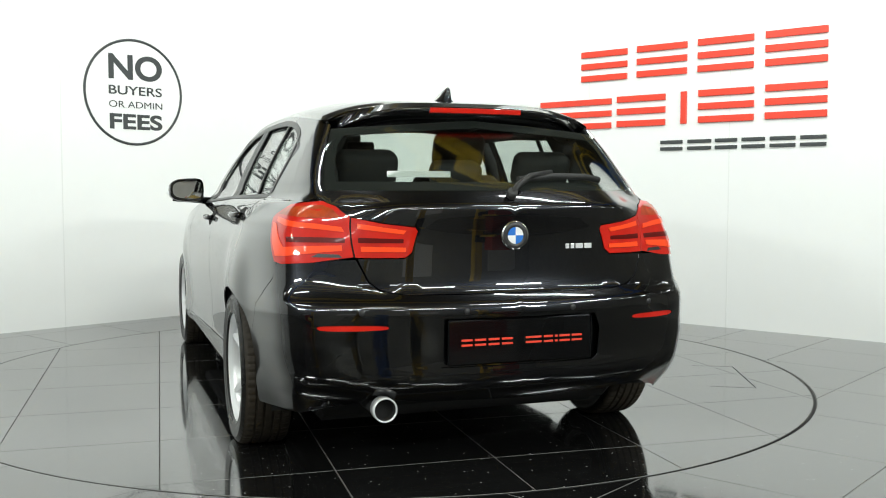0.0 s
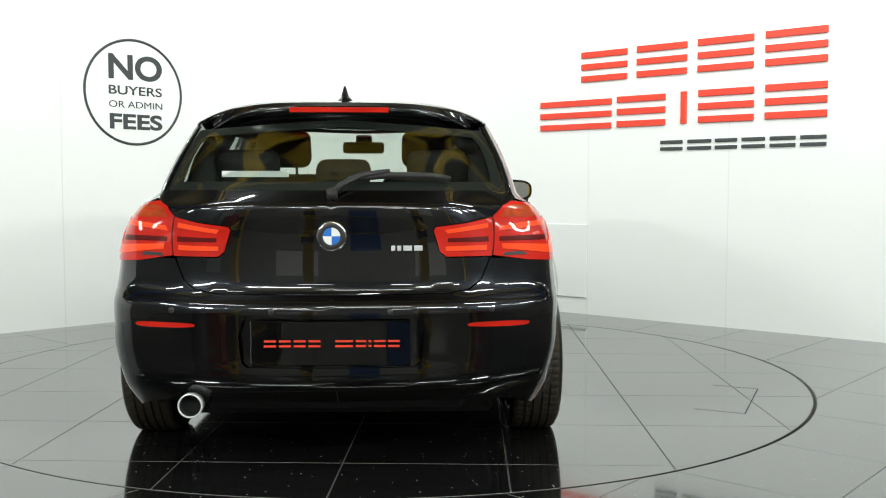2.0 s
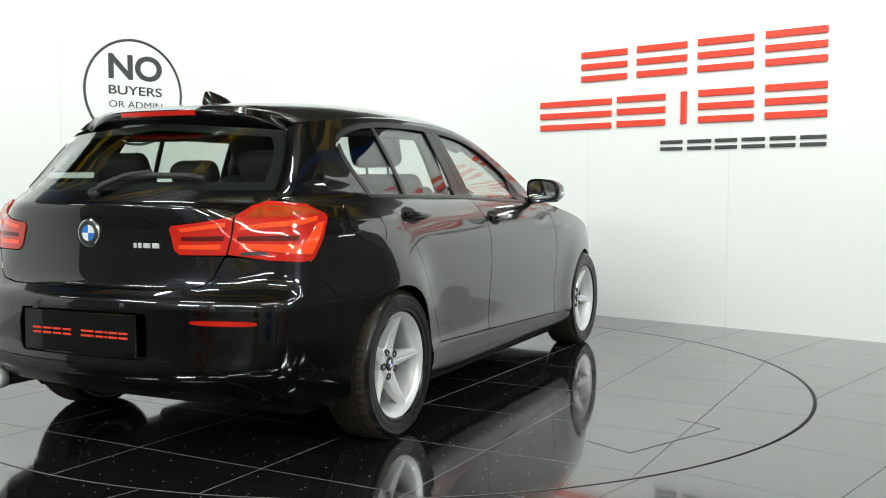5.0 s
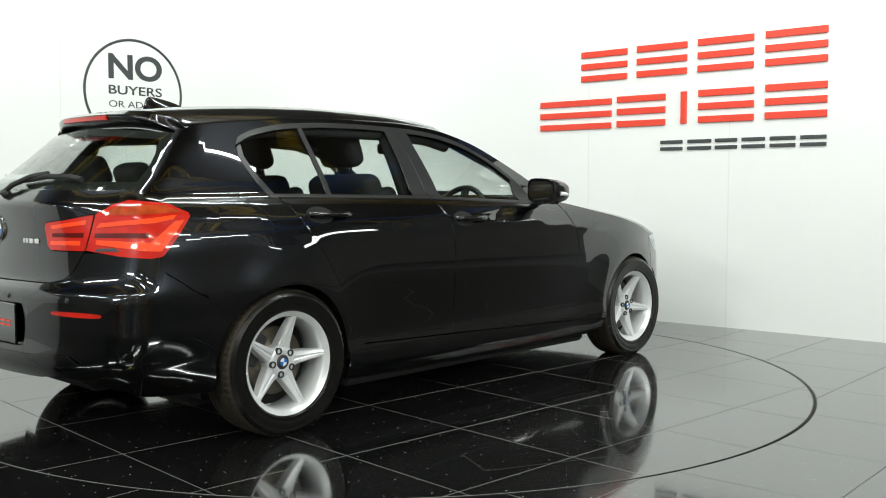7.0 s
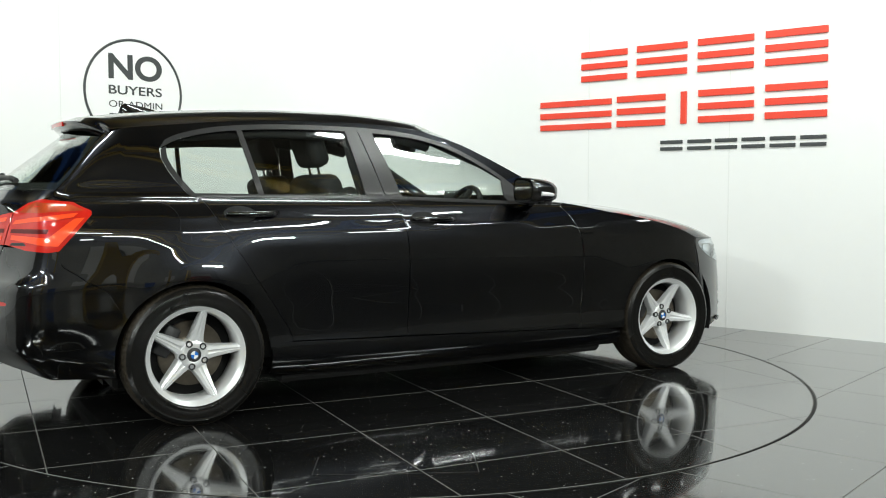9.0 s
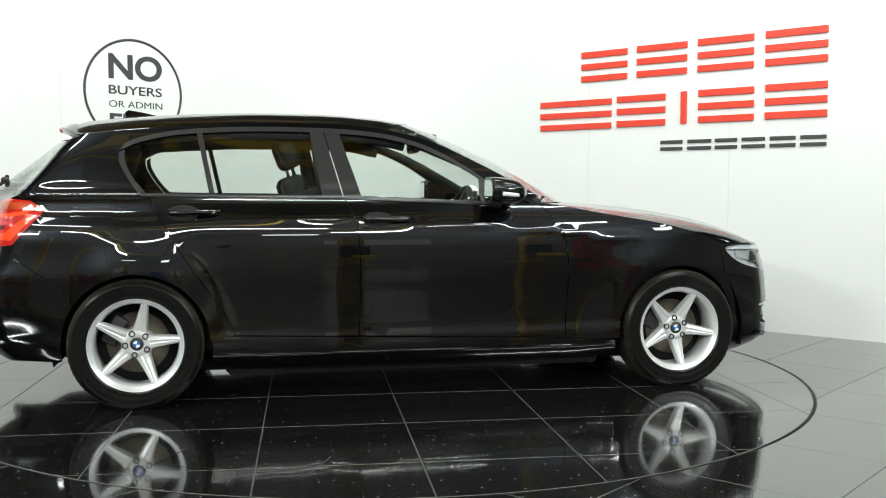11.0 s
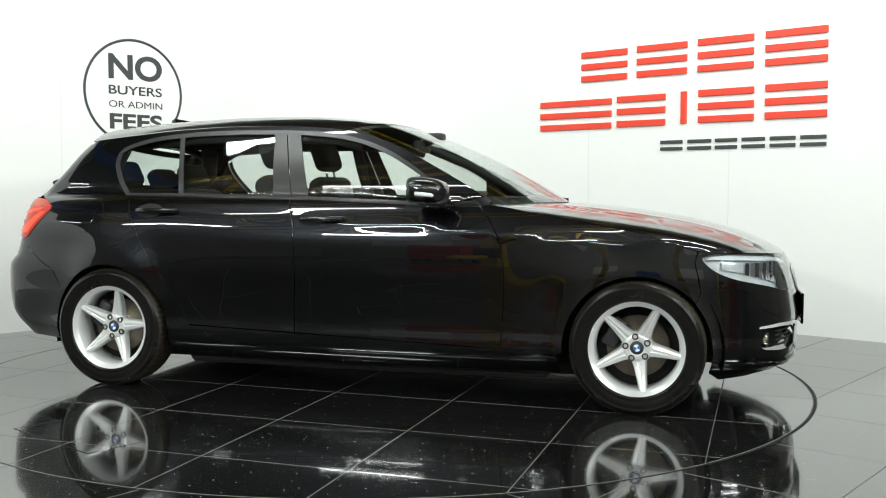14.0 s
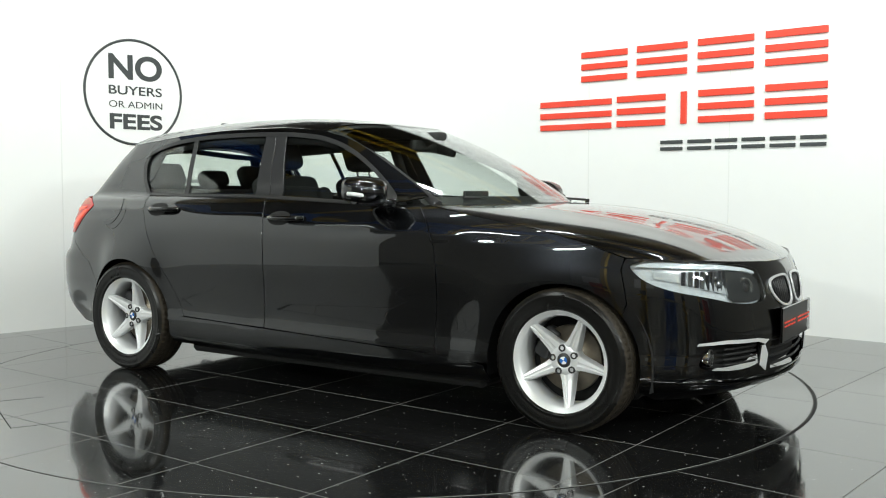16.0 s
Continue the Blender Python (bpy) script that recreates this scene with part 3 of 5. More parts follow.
def kx(x_ref, z):
    """Stretch of the outline towards rear and front at this height."""
    kr = (PIVR - XREAR(z)) / (PIVR + 0.80)
    kf = (XFRONT(z) - PIV) / (3.44 - PIV)
    return np.where(x_ref < PIVR, PIVR + (x_ref - PIVR) * kr, np.where(x_ref > PIV, PIV + (x_ref - PIV) * kf, x_ref))


# rounding of the rear corners in plan: shift forward and change of width, by height
ROUND_X = smooth_table([(0.15, 0.061), (0.25, 0.058), (0.38, 0.033), (0.5, 0.028), (0.62, 0.036), (0.72, 0.046), (0.85, 0.062), (0.94, 0.083), (1.02, 0.092), (1.12, 0.062), (1.24, 0.018), (1.42, 0.0)], 0.1, 1.45)
ROUND_Y = smooth_table([(0.15, 0.040), (0.25, 0.034), (0.38, 0.022), (0.5, 0.012), (0.62, 0.008), (0.72, 0.0042), (0.85, 0.0), (0.94, -0.0055), (1.02, -0.0145), (1.12, -0.021), (1.24, -0.028), (1.42, -0.03)], 0.1, 1.45)


def shell(s, z):
    s, z = np.asarray(s, float), np.asarray(z, float)
    sign = np.where(s < 0, 1.0, -1.0)
    a = np.abs(s)
    xr, yr = np.interp(a, REF_S, REF_X), np.interp(a, REF_S, REF_Y)
    x = kx(xr, z)
    side = np.clip(yr / 0.8, 0, 1)
    x_out = x + ROUND_X(z) * np.exp(-(((a - 0.668) / np.where(a < 0.668, 0.15, 0.173)) ** 2))
    ease = np.clip((0.05 - x) / 0.35, 0, 1)
    narrow = 1 + ROUND_Y(z) * ease * ease * (3 - 2 * ease)
    tuck = -0.10 / (1 + np.exp((x + 0.38) / 0.07)) * np.clip((0.48 - z) / 0.26, 0, 1.2) ** 1.5
    y = yr / 0.8 * WIDTH(z) + flare(x, z) * side**6 + tuck * side**2
    return np.stack([x_out, sign * y * narrow, z], -1)


def sx(x, z):
    """Shell coordinate of the flank at x."""
    x, z = np.asarray(x, float), np.asarray(z, float)
    kr = (PIVR - XREAR(z)) / (PIVR + 0.80)
    kf = (XFRONT(z) - PIV) / (3.44 - PIV)
    xr = np.where(x < PIVR, PIVR + (x - PIVR) / kr, np.where(x > PIV, PIV + (x - PIV) / kf, x))
    return np.interp(xr, REF_X, REF_S)


_R = REF_X < 0.6
_F = REF_X > 1.9


def sr(y, z):
    """Shell coordinate of the rear face at half width y."""
    return float(np.interp(y * 0.8 / WIDTH(z), REF_Y[_R], REF_S[_R]))


def sf(y, z):
    """Shell coordinate of the front face at half width y."""
    return float(np.interp(y * 0.8 / WIDTH(z), REF_Y[_F][::-1], REF_S[_F][::-1]))


def resample(loop, step):
    out = []
    for i in range(len(loop)):
        p, q = loop[i], loop[(i + 1) % len(loop)]
        n = max(1, int(math.hypot(q[0] - p[0], q[1] - p[1]) / step + 0.5))
        out += [(p[0] + (q[0] - p[0]) * k / n, p[1] + (q[1] - p[1]) * k / n) for k in range(n)]
    return out


def panel(loops, surf, step=0.03, thick=0.006, lift_by=0.0, to_dom=None, mirror=False, sides=True):
    """Cuts a panel out of a surface: loops[0] is its outline, the others holes. Returns verts, faces, normals."""
    from mathutils.geometry import delaunay_2d_cdt
    loops = [resample(lp, step) for lp in loops]
    if to_dom:
        loops = [[tuple(float(c) for c in to_dom(*p)) for p in lp] for lp in loops]
    allp, edges = [], []
    for lp in loops:
        n0 = len(allp)
        allp += lp
        edges += [(n0 + i, n0 + (i + 1) % len(lp)) for i in range(len(lp))]
    arr = np.array(allp)
    lo, hi = arr.min(0), arr.max(0)
    gx, gy = np.meshgrid(np.arange(lo[0] + step / 2, hi[0], step), np.arange(lo[1] + step / 2, hi[1], step))
    gx[1::2] += step * 0.5
    g = np.stack([gx.ravel(), gy.ravel()], -1)
    if len(g):
        keep = np.zeros(len(g), bool)
        for lp in loops:
            keep ^= inside(lp, g[:, 0], g[:, 1])
        g = g[keep]
    if len(g):
        d = np.full(len(g), 9.0)
        for k in range(0, len(arr), 200):
            d = np.minimum(d, np.hypot(g[:, None, 0] - arr[None, k:k + 200, 0], g[:, None, 1] - arr[None, k:k + 200, 1]).min(1))
        g = g[d > step * 0.45]
    pts = [Vector(p) for p in allp] + [Vector((float(a), float(b))) for a, b in g]
    vs, es, fs, ov, oe, of = delaunay_2d_cdt(pts, edges, [], 0, 1e-6)
    v2 = np.array([(v.x, v.y) for v in vs])
    tri = np.array([f for f in fs if len(f) == 3])
    cen = v2[tri].mean(1)
    keep = np.zeros(len(cen), bool)
    for lp in loops:
        keep ^= inside(lp, cen[:, 0], cen[:, 1])
    tri = tri[keep]
    used = np.unique(tri)
    remap = np.full(len(v2), -1)
    remap[used] = np.arange(len(used))
    v2, tri = v2[used], remap[tri]
    e = 0.006
    p = surf(v2[:, 0], v2[:, 1])
    du = surf(v2[:, 0] + e, v2[:, 1]) - surf(v2[:, 0] - e, v2[:, 1])
    dv = surf(v2[:, 0], v2[:, 1] + e) - surf(v2[:, 0], v2[:, 1] - e)
    nrm = np.cross(du, dv)
    nrm /= np.linalg.norm(nrm, axis=1)[:, None] + 1e-12
    out = p - np.array([1.2, 0, 0.55])
    if (nrm * out).sum() < 0:
        nrm = -nrm
    fn = np.cross(p[tri[:, 1]] - p[tri[:, 0]], p[tri[:, 2]] - p[tri[:, 0]])
    if (fn * nrm[tri[:, 0]]).sum() < 0:
        tri = tri[:, ::-1]
    p = p + nrm * lift_by
    verts, faces, norms = p, [tuple(int(i) for i in t) for t in tri], nrm
    if sides:
        n = len(p)
        cnt = {}
        for t in faces:
            for i in range(3):
                a, b = t[i], t[(i + 1) % 3]
                cnt[(a, b)] = cnt.get((a, b), 0) + 1
        rim = [(a, b) for a, b in cnt if (b, a) not in cnt]
        verts = np.concatenate([p, p - nrm * thick])
        norms = np.concatenate([nrm, -nrm])
        faces = faces + [(t[2] + n, t[1] + n, t[0] + n) for t in faces] + [(b, a, a + n, b + n) for a, b in rim]
    if mirror:
        verts, norms = verts * np.array([1, -1, 1]), norms * np.array([1, -1, 1])
        faces = [tuple(reversed(f)) for f in faces]
    return verts, faces, norms


def merged(*sets):
    v, f, n = [], [], []
    k = 0
    for a, b, c in sets:
        v.append(a)
        n.append(c)
        f += [tuple(i + k for i in t) for t in b]
        k += len(a)
    return np.concatenate(v), f, np.concatenate(n)


def skin(name, data, mat, parent, label=""):
    v, f, n = data
    me = bpy.data.meshes.new(name)
    me.from_pydata(v.tolist(), [], f)
    me.shade_smooth()
    me.normals_split_custom_set_from_vertices([tuple(x) for x in n])
    return part(name, me, mat, parent, label)


# curves of the flank, in metres along (x from the rear axle) and up
RAIL_Z = smooth_table([(-0.60, 1.10), (-0.47, 1.235), (-0.40, 1.262), (-0.2, 1.287), (0.0, 1.307), (0.3, 1.333), (0.6, 1.345), (0.87, 1.345), (1.16, 1.325), (1.31, 1.295), (1.455, 1.25), (1.6, 1.182), (1.75, 1.105), (1.9, 1.022), (2.02, 0.945)], -0.6, 2.05)
ROOF_Z = smooth_table([(-0.50, 1.322), (-0.40, 1.343), (-0.2, 1.372), (0.0, 1.391), (0.3, 1.410), (0.6, 1.419), (0.87, 1.417), (1.16, 1.399), (1.3, 1.379), (1.45, 1.350)], -0.6, 1.6)
DLO_TOP = smooth_table([(-0.09, 1.19), (-0.07, 1.225), (-0.03, 1.248), (0.043, 1.272), (0.179, 1.299), (0.281, 1.309), (0.456, 1.319), (0.64, 1.322), (0.817, 1.320), (0.964, 1.315), (1.164, 1.297), (1.306, 1.266), (1.448, 1.212), (1.588, 1.134), (1.70, 1.055), (1.80, 0.965), (1.83, 0.935)], -0.1, 1.85)
FEND_Z = smooth_table([(1.95, 0.950), (2.02, 0.942), (2.26, 0.900), (2.58, 0.846), (2.80, 0.793), (2.95, 0.742), (3.2, 0.69)], 1.9, 3.3)


def belt_z(x):
    return np.interp(x, [0.0, 0.9, 1.83], [0.985, 0.974, 0.938])


def sill_z(x):
    return np.interp(x, [0.4, 2.3], [0.330, 0.268])


def span(f, a, b, n=24):
    return [(a + (b - a) * i / n, float(f(a + (b - a) * i / n))) for i in range(n + 1)]


def arch(hx, a0, a1, r=0.338, n=28, hz=0.292):
    """Points of a wheel opening's edge, angles in degrees from the front, up."""
    return [(hx + r * math.cos(radians(a0 + (a1 - a0) * i / n)), hz + r * math.sin(radians(a0 + (a1 - a0) * i / n))) for i in range(n + 1)]


def inset(loop, d):
    """Shrinks an outline by d, for the gaps between panels."""
    pts = [Vector(p) for p in loop]
    area = sum(a.x * b.y - b.x * a.y for a, b in zip(pts, pts[1:] + pts[:1]))
    sg = 1 if area > 0 else -1
    out = []
    for i, p in enumerate(pts):
        a, b = pts[i - 1], pts[(i + 1) % len(pts)]
        d1, d2 = (p - a), (b - p)
        n1, n2 = Vector((-d1.y, d1.x)), Vector((-d2.y, d2.x))
        n1 = n1.normalized() if n1.length > 1e-9 else n2.normalized()
        n2 = n2.normalized() if n2.length > 1e-9 else n1
        n = (n1 + n2)
        n = n.normalized() if n.length > 1e-6 else n1
        k = min(2.0, 1 / max(0.3, n.dot(n1)))
        out.append(tuple(p + n * d * sg * k))
    return out


SEAM_R = [(0.056, 0.982), (0.102, 0.897), (0.178, 0.764), (0.254, 0.643), (0.358, 0.494), (0.415, 0.405), (0.445, 0.330)]
SEAM_B = [(0.972, 0.973), (1.005, 0.900), (1.026, 0.840), (1.036, 0.700), (1.037, 0.570), (1.030, 0.312)]
SEAM_F = [(1.955, 0.938), (2.000, 0.890), (2.040, 0.825), (2.069, 0.758), (2.082, 0.660), (2.084, 0.564), (2.076, 0.42), (2.070, 0.275)]


class Rounded(list):
    """An outline whose corners are rounded off."""


def side_xz(x, z):
    return (float(sx(x, z)), z)


def car():
    root = new("car", None)
    tagged(root, "glossy black five-door hatchback car standing on the turntable", "car")
    OFF = (-AXIS_X, -AXIS_Y, 0)

    def sub(ob):
        ob.location = OFF
        return ob

    def both(name, loops, mat, label="", step=0.03, thick=0.006, lift_by=0.0, dom=side_xz, surf=shell, parent=None):
        res = []
        for mir in (False, True):
            ob = skin(name, panel(loops, surf, step, thick, lift_by, dom, mir), mat, parent or root, label)
            res.append(ob if parent else sub(ob))
        return res

    G = 0.0028
    # doors
    dr = SEAM_R[::-1] + [(0.3, float(belt_z(0.3))), (0.6, float(belt_z(0.6)))] + SEAM_B + [(0.8, float(sill_z(0.8))), (0.6, float(sill_z(0.6)))]
    door_r = both("rear_door", [inset(dr, G)], M_PAINT)
    df = SEAM_B[::-1] + [(1.2, float(belt_z(1.2))), (1.5, float(belt_z(1.5))), (1.80, float(belt_z(1.80)))] + SEAM_F + [(1.7, float(sill_z(1.7))), (1.4, float(sill_z(1.4)))]
    door_f = both("front_door", [inset(df, G)], M_PAINT)
    # sill between the wheel openings
    both("sill_panel", [[(0.34, 0.185), (0.345, 0.30), (0.40, 0.328), (0.45, 0.326)] + span(lambda x: sill_z(x) - G, 0.46, 2.08, 20) + [(2.25, 0.262), (2.33, 0.25), (2.345, 0.175), (1.5, 0.166), (0.8, 0.168)]], M_PAINT)
    # front wing
    wing = SEAM_F[::-1] + span(FEND_Z, 1.99, 2.95, 30) + [(2.9385, 0.690), (2.9515, 0.640), (2.9665, 0.553)] + arch(2.69, 40, 184, 0.333) + [(2.345, 0.262), (2.2, 0.262)]
    both("front_wing", [inset(wing, G)], M_PAINT)
    # window frame trim strips along the top and the belt
    for mir in (False, True):
        a = panel([span(lambda x: DLO_TOP(x) + 0.002, -0.085, 1.80, 80) + span(lambda x: DLO_TOP(x) - 0.020, 1.775, -0.062, 80)], shell, 0.02, 0.006, 0.003, side_xz, mir)
        b = panel([[(-0.085, 1.19), (-0.086, 1.15), (-0.064, 1.10), (-0.033, 1.05), (0.002, 1.005), (0.020, 0.988), (0.046, 0.992), (0.022, 1.02), (-0.012, 1.06), (-0.042, 1.11), (-0.062, 1.155), (-0.060, 1.205)]], shell, 0.02, 0.006, 0.003, side_xz, mir)
        c = panel([span(lambda x: belt_z(x) + 0.012, 0.03, 1.80, 40) + span(lambda x: belt_z(x) - 0.002, 1.82, 0.02, 40)], shell, 0.02, 0.006, 0.003, side_xz, mir)
        sub(skin("window_trim", merged(a, b, c), M_SATIN, root, "satin black window surround trim"))
        pil = panel([[(0.868, 0.982), (0.815, 1.312), (0.878, 1.317), (0.966, 0.982)]], shell, 0.03, 0.01, 0.002, side_xz, mir)
        pil2 = panel([[(0.972, 0.982), (0.884, 1.317), (0.955, 1.312), (1.058, 0.980)]], shell, 0.03, 0.01, 0.002, side_xz, mir)
        sub(skin("pillar_cover", merged(pil, pil2), M_SATIN, root, "satin black centre pillar cover"))
        div = panel([[(0.332, 0.99), (0.268, 1.308), (0.292, 1.309), (0.358, 0.99)]], shell, 0.03, 0.01, 0.001, side_xz, mir)
        sub(skin("window_divider", div, M_SATIN, root))
        sail = panel([[(1.655, 0.952), (1.655, 1.066), (1.71, 1.040), (1.80, 0.955)]], shell, 0.03, 0.01, 0.0, side_xz, mir)
        sub(skin("mirror_triangle", sail, M_TRIM, root))
    # side glass
    both("quarter_window", [[(0.04, 0.99), (0.0, 1.05), (-0.045, 1.11), (-0.07, 1.16), (-0.068, 1.21)] + span(lambda x: DLO_TOP(x) - 0.012, -0.05, 0.275, 14) + [(0.34, 0.99)]], M_GLASS, step=0.05, thick=0.004, lift_by=-0.008)
    both("rear_window", [[(0.345, 0.985)] + span(lambda x: DLO_TOP(x) - 0.012, 0.282, 0.825, 14) + [(0.876, 0.98)]], M_GLASS, step=0.05, thick=0.004, lift_by=-0.008)
    both("front_window", [[(1.05, 0.98)] + span(lambda x: DLO_TOP(x) - 0.012, 0.95, 1.66, 20) + [(1.66, 0.95)]], M_GLASS, step=0.05, thick=0.004, lift_by=-0.008)

    # tail lamps: outer piece on the quarter, inner piece on the tailgate
    def mixed(pts):
        out = []
        for k, a, z in pts:
            out.append((a if k == "s" else sr(a, z) if k == "r" else sf(a, z) if k == "f" else float(sx(a, z)), z))
        if isinstance(pts, Rounded):
            for _ in range(3):
                out = [(p[0] * k + q[0] * (1 - k), p[1] * k + q[1] * (1 - k)) for p, q in zip(out, out[1:] + out[:1]) for k in (0.75, 0.25)]
        return out

    def both_mixed(name, pts, mat, label="", step=0.025, lift_by=0.0, thick=0.006, holes=(), parents=None):
        res = []
        for i, mir in enumerate((False, True)):
            data = panel([mixed(pts)] + [mixed(h) for h in holes], shell, step, thick, lift_by, None, mir)
            ob = skin(name, data, mat, parents[i] if parents else root, label)
            res.append(ob if parents else sub(ob))
        return res

    # rear quarter with the pillar
    q = [(0.445, 0.330), (0.40, 0.328), (0.345, 0.30)] + arch(0.0, 2, 148, 0.335) + [(-0.36, 0.60), (-0.45, 0.650), (-0.53, 0.700), (-0.562, 0.745)]
    q += [(-0.552, 0.762), (-0.402, 0.912), (-0.402, 0.925), (-0.475, 0.962)]
    q = [("x", *p) for p in q] + [("s", 0.80, 0.985)] + [("s", 0.802, z) for z in np.linspace(1.0, 1.262, 10)]
    tail = span(RAIL_Z, -0.235, 1.96, 60)
    tail += span(DLO_TOP, 1.81, -0.09, 80) + [(-0.088, 1.15), (-0.066, 1.10), (-0.035, 1.05), (0.0, 1.005), (0.022, 0.984)]
    tail += SEAM_R[:-1]
    q += [("x", *p) for p in tail]
    quarter = both_mixed("rear_quarter", q, M_PAINT, step=0.03)
    flap = [(float(sx(-0.19 + 0.092 * math.cos(k * math.pi / 20), 0.893)), 0.893 + 0.078 * math.sin(k * math.pi / 20)) for k in range(40)]
    skin("fuel_flap", panel([flap], shell, 0.012, 0.004, 0.0022), M_PAINT, quarter[0], "round black fuel filler flap")
    outer = [("r", 0.565, 0.784), ("r", 0.572, 0.92), ("r", 0.615, 0.955), ("r", 0.655, 0.972), ("x", -0.475, 0.960), ("x", -0.404, 0.925), ("x", -0.404, 0.912), ("x", -0.548, 0.764), ("x", -0.60, 0.757), ("r", 0.70, 0.764)]
    lamp_o = both_mixed("tail_lamp", outer, M_LAMP, "red wraparound tail lamp", lift_by=0.004)
    inner = [("r", 0.352, 0.872), ("r", 0.372, 0.800), ("r", 0.395, 0.782), ("r", 0.558, 0.782), ("r", 0.566, 0.917), ("r", 0.47, 0.898), ("r", 0.36, 0.885)]
    lamp_i = both_mixed("tailgate_lamp", inner, M_LAMP, "red lamp on the tailgate", lift_by=0.004)
    both_mixed("light_bar", [("r", 0.60, 0.805), ("r", 0.60, 0.823), ("x", -0.60, 0.815), ("x", -0.475, 0.893), ("x", -0.435, 0.897), ("x", -0.555, 0.782), ("x", -0.62, 0.784)], M_AMBER, "bright red light bar", lift_by=0.0065, parents=lamp_o, thick=0.003)
    both_mixed("lamp_insert", [("r", 0.59, 0.832), ("r", 0.59, 0.848), ("r", 0.70, 0.850), ("x", -0.60, 0.85), ("x", -0.61, 0.832)], M_LAMPDARK, "dark red lamp insert", lift_by=0.0055, parents=lamp_o, thick=0.003)
    both_mixed("light_bar", [("r", 0.59, 0.868), ("r", 0.60, 0.885), ("r", 0.68, 0.895), ("x", -0.58, 0.905), ("x", -0.46, 0.915), ("x", -0.48, 0.900), ("x", -0.56, 0.888), ("r", 0.69, 0.878)], M_AMBER, "bright red light bar", lift_by=0.0065, parents=lamp_o, thick=0.003)
    both_mixed("indicator", [("r", 0.60, 0.917), ("r", 0.625, 0.945), ("r", 0.66, 0.958), ("x", -0.49, 0.950), ("x", -0.43, 0.926), ("r", 0.70, 0.915)], M_INDIC, "dark amber-red indicator", lift_by=0.0055, parents=lamp_o, thick=0.003)
    both_mixed("light_bar", [("r", 0.392, 0.802), ("r", 0.392, 0.817), ("r", 0.54, 0.820), ("r", 0.54, 0.802)], M_AMBER, "bright red light bar", lift_by=0.0065, parents=lamp_i, thick=0.003)
    both_mixed("lamp_insert", [("r", 0.40, 0.832), ("r", 0.40, 0.846), ("r", 0.548, 0.850), ("r", 0.548, 0.832)], M_LAMPDARK, "dark red lamp insert", lift_by=0.0055, parents=lamp_i, thick=0.003)
    both_mixed("light_bar", [("r", 0.40, 0.862), ("r", 0.39, 0.875), ("r", 0.548, 0.897), ("r", 0.548, 0.880)], M_AMBER, "bright red light bar", lift_by=0.0065, parents=lamp_i, thick=0.003)

    both_mixed("lamp_slot", [("r", 0.60, 0.781), ("r", 0.61, 0.792), ("r", 0.68, 0.794), ("r", 0.705, 0.782)], M_TRIM, "dark slot below the lamp bar", lift_by=0.0062, parents=lamp_o, thick=0.003)
    both_mixed("lamp_seal", [("r", 0.5585, 0.782), ("r", 0.5665, 0.917), ("r", 0.5715, 0.92), ("r", 0.5645, 0.784)], M_UNDER, lift_by=0.0, parents=lamp_o, thick=0.003)

    # tailgate: halves joined at the middle
    def whole(name, pts, mat, label="", holes=(), step=0.03, lift_by=0.0, thick=0.006, z_shift=None):
        sets = [panel([mixed(pts)] + [mixed(h) for h in holes], shell, step, thick, lift_by, None, mir) for mir in (False, True)]
        return sub(skin(name, merged(*sets), mat, root, label))

    gate = [("r", 0.0, 0.658), ("r", 0.40, 0.660), ("r", 0.475, 0.672), ("r", 0.515, 0.70), ("r", 0.552, 0.778), ("r", 0.395, 0.778), ("r", 0.370, 0.797), ("r", 0.349, 0.872), ("r", 0.358, 0.888), ("r", 0.47, 0.902), ("r", 0.568, 0.921),
            ("r", 0.612, 0.958), ("s", 0.785, 0.985), ("s", 0.795, 1.000), ("s", 0.765, 1.012), ("r", 0.0, 1.012)]
    tailgate = whole("tailgate", gate, M_PAINT, "glossy black tailgate with recessed handle edge")
    rg = [("s", 0.0, 1.016), ("s", 0.757, 1.016), ("s", 0.757, 1.10), ("s", 0.757, 1.20), ("s", 0.757, 1.245), ("s", 0.0, 1.285)]
    whole("rear_screen", rg, M_GLASSREAR, "tinted heated rear window", step=0.05, lift_by=-0.002, thick=0.004)
    rim = [("s", 0.0, 1.014), ("s", 0.760, 1.014), ("s", 0.760, 1.10), ("s", 0.760, 1.20), ("s", 0.760, 1.25), ("s", 0.0, 1.290)]
    hole = [("s", 0.0, 1.05), ("s", 0.685, 1.05), ("s", 0.70, 1.12), ("s", 0.70, 1.19), ("s", 0.68, 1.225), ("s", 0.0, 1.262)]
    ring = rim + hole[::-1]
    sets = [panel([mixed(ring)], shell, 0.03, 0.004, -0.009, None, mir) for mir in (False, True)]
    sub(skin("screen_border", merged(*sets), M_UNDER, root, "black ceramic border of the rear window"))
    pil = [("s", 0.762, 1.012)] + [("s", 0.799, z) for z in np.linspace(1.004, 1.262, 10)] + [("s", 0.762, z) for z in np.linspace(1.262, 1.03, 9)]
    both_mixed("pillar_fin", pil, M_PAINT, "gloss black fin beside the rear window")

    # rear bumper
    rb = [("r", 0.0, 0.284), ("r", 0.36, 0.290), ("r", 0.43, 0.300), ("r", 0.54, 0.300), ("r", 0.62, 0.270), ("x", -0.60, 0.225), ("x", -0.40, 0.225)]
    rb += [("x", px, pz) for px, pz in arch(0.0, 191, 148, 0.335, n=14)]
